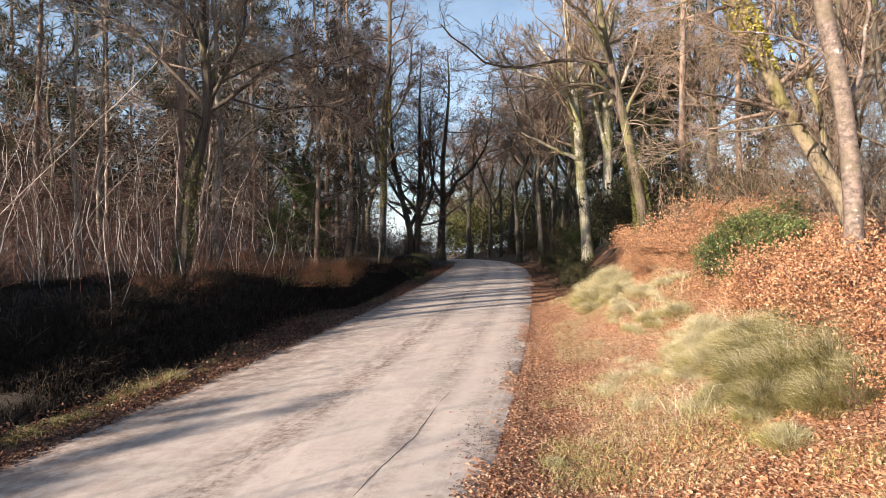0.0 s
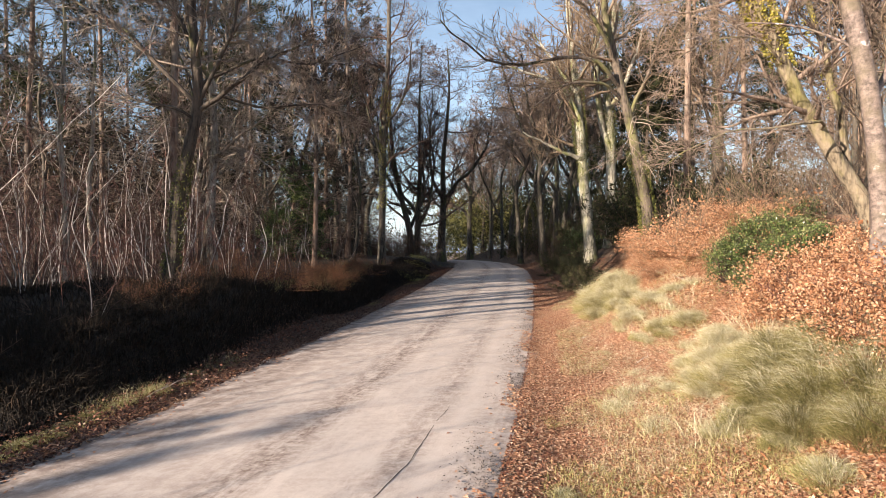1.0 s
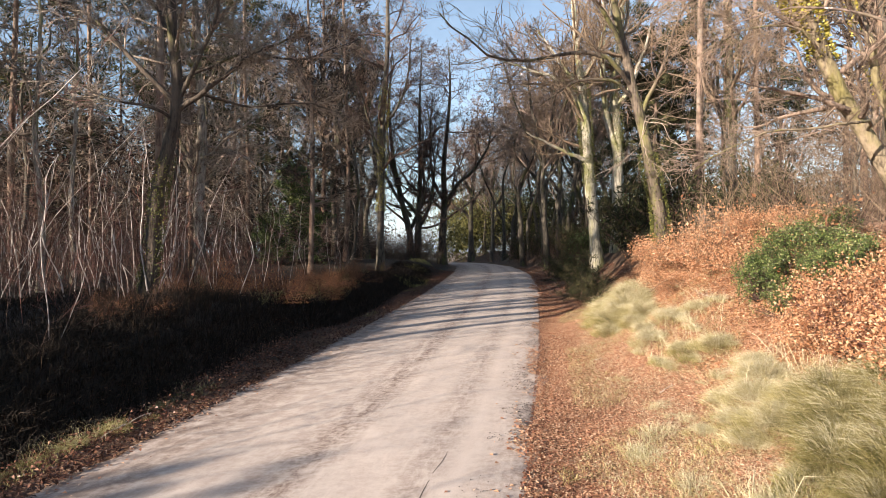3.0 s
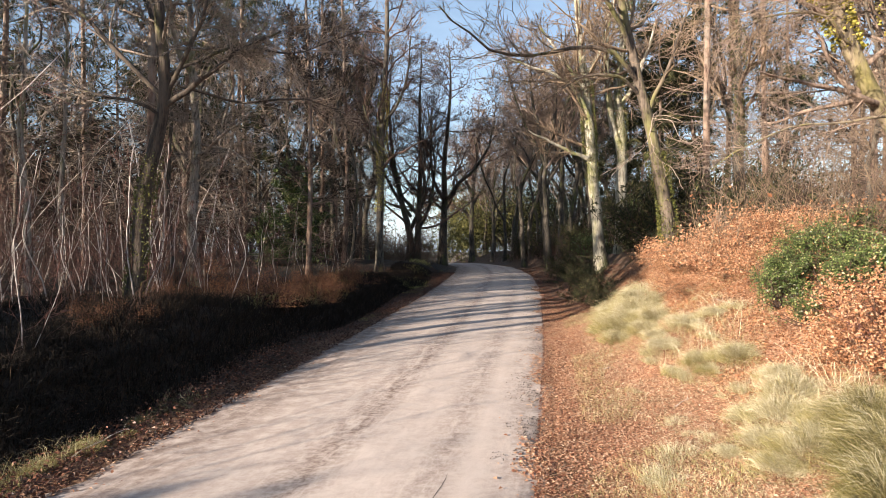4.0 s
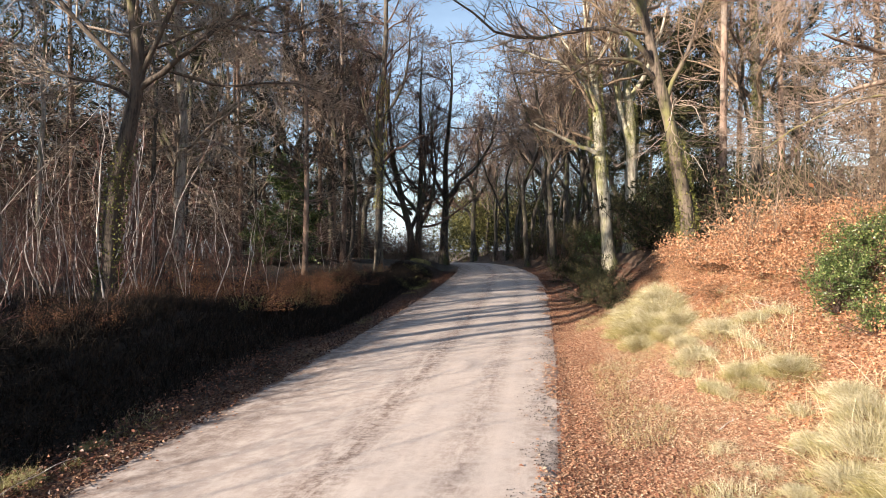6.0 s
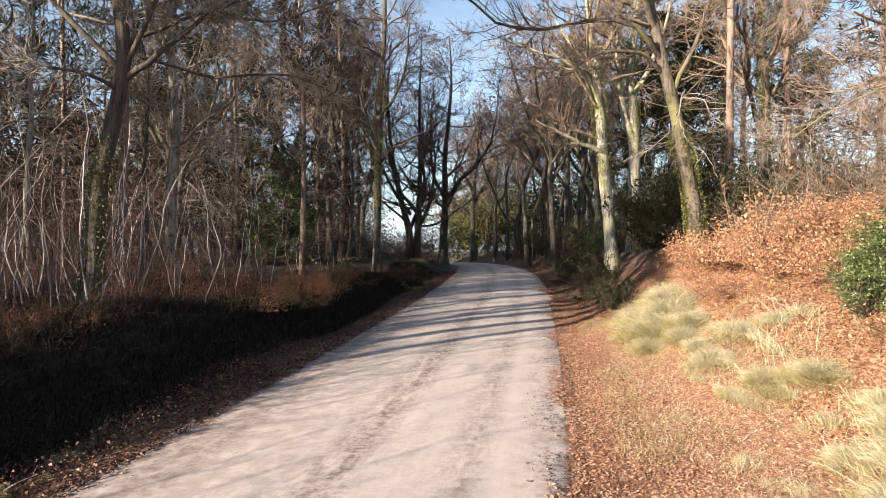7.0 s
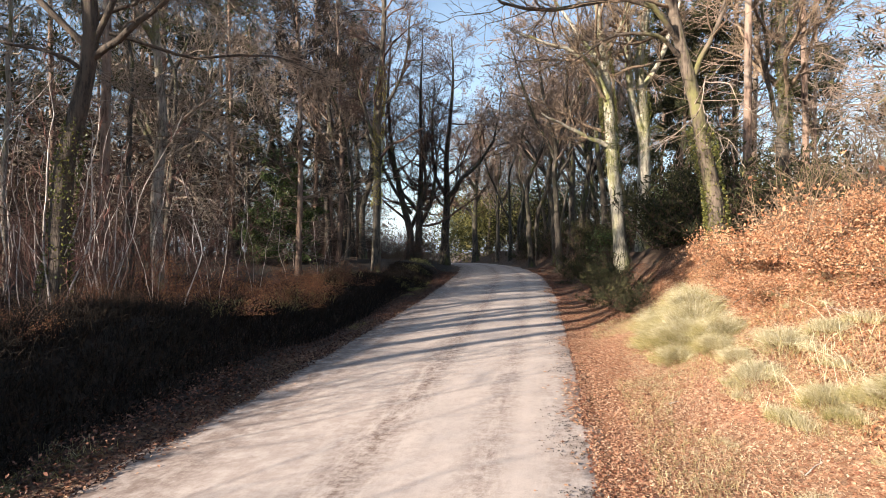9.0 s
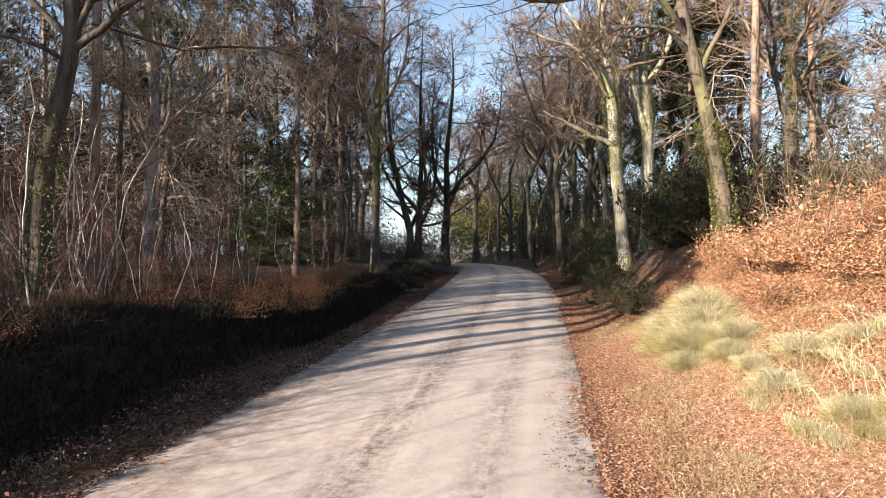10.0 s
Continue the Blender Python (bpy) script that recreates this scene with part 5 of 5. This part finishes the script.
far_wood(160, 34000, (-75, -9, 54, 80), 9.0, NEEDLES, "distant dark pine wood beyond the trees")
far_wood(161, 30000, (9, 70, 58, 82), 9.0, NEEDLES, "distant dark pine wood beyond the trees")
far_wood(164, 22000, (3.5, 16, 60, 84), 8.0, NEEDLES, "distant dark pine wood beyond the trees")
far_wood(166, 26000, (3.6, 26, 56, 80), 17.0, NEEDLES_BROWN, "bare brown crowns beyond the lane")
far_wood(165, 7000, (-16, 7, 64, 86), 3.4, NEEDLES, "low dark scrub beyond the rise")
# sun on these far crowns comes from the lighter needle colour
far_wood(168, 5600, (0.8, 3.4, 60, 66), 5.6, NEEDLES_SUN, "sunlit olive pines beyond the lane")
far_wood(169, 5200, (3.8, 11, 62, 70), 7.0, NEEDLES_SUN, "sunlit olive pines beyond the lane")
far_wood(170, 6000, (-15, -7.2, 53, 62), 7.0, NEEDLES_BROWN, "bare brown crowns beyond the lane")
far_wood(162, 12000, (-60, -34, 16, 54), 9.0, NEEDLES, "distant dark pine wood beyond the trees")
far_wood(167, 42000, (-44, -13, 24, 50), 7.5, NEEDLES_BROWN, "dense brown thicket deep in the wood")
far_wood(163, 9000, (28, 60, 14, 58), 8.0, NEEDLES, "distant dark pine wood beyond the trees")


def litter(seed, spots, size, mat, name, label, lift=0.012, tilt=0.2):
    """Fallen leaves lying on ground or road."""
    rng = np.random.RandomState(seed)
    n = len(spots)
    x, y = np.array(spots).T
    on_road = (x > road_left(y)) & (x < road_right(y))
    z = np.where(on_road, road_z(x, y) + 0.006, land(x, y)) + rng.rand(n) * lift
    way = rng.normal(0, 1, (n, 3)) * np.array([1, 1, tilt])
    way = unit(way)
    side = unit(np.cross(way, np.array([0, 0, 1.0])) + rng.normal(0, tilt, (n, 3)))
    s = (size * rng.uniform(0.55, 1.25, n))[:, None]
    c = np.stack([x, y, z], -1)
    curl = np.array([0, 0, 1.0]) * s * rng.uniform(0.02, 0.25, (n, 1))
    v = np.stack([c - way * s * 0.5, c + side * s * 0.32 + curl, c + way * s * 0.5, c - side * s * 0.32 + curl], 1)
    return tagged(new(name, mesh_of(name, [(v, np.arange(n * 4).reshape(n, 4))], mat, False)), label, "leaves", kind="stuff")


litter(140, verge_spots(1, 330000, 2.6, 20, -0.12, 4.6, 1), 0.032, LEAF_LITTER, "leaf_litter", "russet and tan fallen beech leaves covering the verge", 0.02, 0.22)
litter(151, verge_spots(24, 110000, -7, 2.7, -0.12, 4.6, 1), 0.034, LEAF_LITTER, "leaf_litter", "russet and tan fallen beech leaves covering the verge", 0.02, 0.22)
litter(152, verge_spots(25, 12000, -7, 3.1, -0.2, 1.2, -1), 0.046, LEAF_DAMP_SHADED, "leaf_litter", "damp russet leaves along the verge, coloured darker for shade", 0.03, 0.4)
litter(144, verge_spots(8, 80000, 7.0, 18, 1.9, 5.6, 1), 0.036, LEAF_COPPER, "leaf_carpet", "deep copper beech leaves heaped over the upper bank", 0.07, 0.5)
litter(148, verge_spots(14, 8000, 2.4, 20, -0.15, 0.7, 1, 1.6), 0.04, LEAF_RUSSET, "leaf_litter", "dark russet leaves along the tarmac edge", 0.02)
litter(149, verge_spots(15, 3200, 3.0, 12, 0.05, 0.75, -1), 0.04, LEAF_RUSSET, "leaf_litter", "russet leaves caught in the verge grass", 0.16, 0.5)
# the dark leaf colour stands in for shade on the far right verge
litter(141, verge_spots(2, 16000, 15.5, 38, -0.1, 2.6, 1), 0.07, LEAF_RUSSET, "leaf_litter", "russet fallen leaves along the lane edge, darkened for shade")
litter(142, verge_spots(3, 44000, 3.0, 34, -0.2, 1.2, -1), 0.046, LEAF_DAMP_SHADED, "leaf_litter", "damp russet leaves along the verge, coloured darker for shade", 0.03, 0.4)
# deeper leaves imitate the shaded patch at the near foot of the bank
litter(150, verge_spots(20, 9000, 2.4, 4.8, 0.7, 3.4, 1), 0.042, LEAF_COPPER, "leaf_litter", "deep russet leaves low on the bank in place of a shaded patch", 0.05, 0.4)
litter(143, verge_spots(4, 700, 3.0, 30, -1.0, 0.0, 1, 0.25), 0.05, LEAF_LITTER, "stray_leaves", "stray leaves lying on the tarmac", 0.003, 0.15)


litter(147, [p for p in verge_spots(13, 16000, 3.0, 26, -0.4, 0.05, 1, 0.5) if math.sin(p[1] * 1.9) + math.sin(p[1] * 4.3 + 2) + math.sin(p[0] * 9) > 0.7], 0.042, LEAF_LITTER, "leaf_litter", "fallen leaves blown over the edge of the tarmac", 0.004, 0.2)
litter(145, [p for p in verge_spots(11, 14000, 2.5, 24, -0.7, 0.06, 1, 0.4) if math.sin(p[1] * 2.7) + math.sin(p[1] * 6.1 + 2) + math.sin(p[0] * 7) > 0.2], 0.022, CRACK, "road_grit", "dark crumbs of soil along the tarmac edge", 0.004, 0.3)
litter(146, verge_spots(12, 1600, 3.0, 24, -0.6, 0.06, -1, 0.35), 0.04, LEAF_LITTER, "stray_leaves", "stray leaves lying on the tarmac", 0.003, 0.15)


def sward(seed, spots, length, mat, name, label, width=0.003):
    rng = np.random.RandomState(seed)
    n = len(spots)
    x, y = np.array(spots).T
    at = np.stack([x, y, land(x, y) - 0.01], -1)
    way = rng.normal(0, 0.4, (n, 3)) + np.array([0, 0, 1.0])
    return tagged(new(name, mesh_of(name, [blades(rng, at, way, length * rng.uniform(0.4, 1.3, n), width, rng.uniform(0.3, 1.6, n))], mat)), label, "grass", kind="stuff")


sward(150, [p for p in verge_spots(5, 11000, 3.0, 26, 0.2, 0.75, -1) if (p[1] < 9.5 or p[1] > 21 or abs(p[1] - 16) < 0.7) and math.sin(p[1] * 2.3) + math.sin(p[1] * 5.1 + 1) + math.sin(p[0] * 6) > 0.1], 0.11, GRASS_GREEN, "verge_grass", "short green and straw grass along the verge", 0.0018)
sward(155, [p for p in verge_spots(17, 2500, 2.6, 9.5, 0.3, 0.8, -1) if math.sin(p[1] * 3.7) + math.sin(p[1] * 1.9 + 1) > 0.2], 0.26, TUSSOCK, "verge_grass", "thin bleached grass stems at the foot of the bank", 0.0013)
sward(151, [p for p in verge_spots(6, 60000, 2.6, 16, 0.35, 3.2, 1) if math.sin(p[1] * 3.1) + math.sin(p[1] * 1.3 + 1) + math.sin(p[0] * 4) > -0.1], 0.10, TUSSOCK, "bank_grass", "thin straw grass among the fallen leaves", 0.0016)
sward(154, [p for p in verge_spots(16, 16000, 2.4, 6.5, 0.2, 3.2, 1) if math.sin(p[1] * 4.1 + 1) + math.sin(p[1] * 1.7) + math.sin(p[0] * 5 + 2) > 0.9], 0.13, GRASS_GREEN, "bank_grass", "yellow-green grass coming through the leaves", 0.002)
sward(160, [p for p in verge_spots(23, 22000, 4.0, 13, 0.6, 2.2, 1) if math.sin(p[1] * 2.3 + 1) + math.sin(p[1] * 5.3) + math.sin(p[0] * 5.5) > -0.2], 0.06, GRASS_PALE, "bank_grass", "bleached grass lying among the fallen leaves", 0.0018)
sward(159, [p for p in verge_spots(22, 1500, 5.0, 9.5, 1.4, 3.0, 1) if math.sin(p[1] * 2.9) + math.sin(p[0] * 4.1) > 0.2], 0.5, GRASS_PALE, "grass_stems", "long bleached grass stems standing on the bank", 0.0022)
sward(153, [(x, y) for x, y in verge_spots(10, 9000, 24, 36, 0.6, 2.4, -1) if math.sin(y * 2.1) + math.sin(x * 3.3) > 0.3], 0.2, GRASS_GREEN, "verge_grass", "sunlit green grass where the verge tops the rise", 0.005)
sward(157, [p for p in verge_spots(19, 22000, 7.0, 20, 2.5, 7.5, -1)], 0.22, HEATHER_SHADED, "heather", "heather and bramble over the bank top, coloured dark for shade", 0.006)
sward(158, [p for p in verge_spots(21, 5000, 12, 24, 1.5, 3.2, -1) if math.sin(p[1] * 2.9) + math.sin(p[0] * 3.1) > 0.2], 0.3, GRASS_OLIVE, "bank_grass", "dull olive grass among the bracken", 0.004)
sward(156, verge_spots(18, 14000, 4.0, 30, 0.7, 1.5, -1), 0.28, HEATHER_SHADED, "heather", "low heather at the foot of the bank, coloured dark for shade", 0.005)
sward(152, verge_spots(7, 34000, 6.6, 32, 0.95, 2.8, -1), 0.26, HEATHER_SHADED, "heather", "dead heather coloured dark for shade on the bank", 0.006)


def fallen_branch(seed, where, length, turn):
    """A pale dead branch with a few broken side shoots, lying on the leaves."""
    rng = np.random.RandomState(seed)
    l = run(rng, np.zeros((1, 3)), np.array([[1.0, 0.1, 0.12]]), np.array([length]), 9, -0.02, 0.12)
    r = np.linspace(0.006, 0.0025, 9)[None]
    k, kr = grow(rng, l, r, 4, 0.3, 0.95, 45, 0.3, 4, 0.03, 0.12, 0.6, 0.4)
    ob = new("fallen_branch", mesh_of("fallen_branch", [tubes(l, r, 6)], BARK_SAPLING))
    ob.matrix_world = pose(*on(*where, -0.03), 0, 0, turn)
    for n in range(4):
        part("shoot", mesh_of("shoot", [tubes(k[n:n + 1], kr[n:n + 1], 4)], BARK_SAPLING), ob)
    return tagged(ob, "bleached dead branch lying on fallen leaves", "branch", "fallen branches")


for _s, _w, _l, _t in ((1, (4.0, 9.25), 0.35, 130), (2, (4.1, 7.4), 0.9, 35), (3, (2.75, 8.2), 0.4, 20), (5, (-3.6, 7.2), 0.6, 60), (6, (2.4, 9.9), 0.4, 10)):
    fallen_branch(170 + _s, _w, _l, _t)
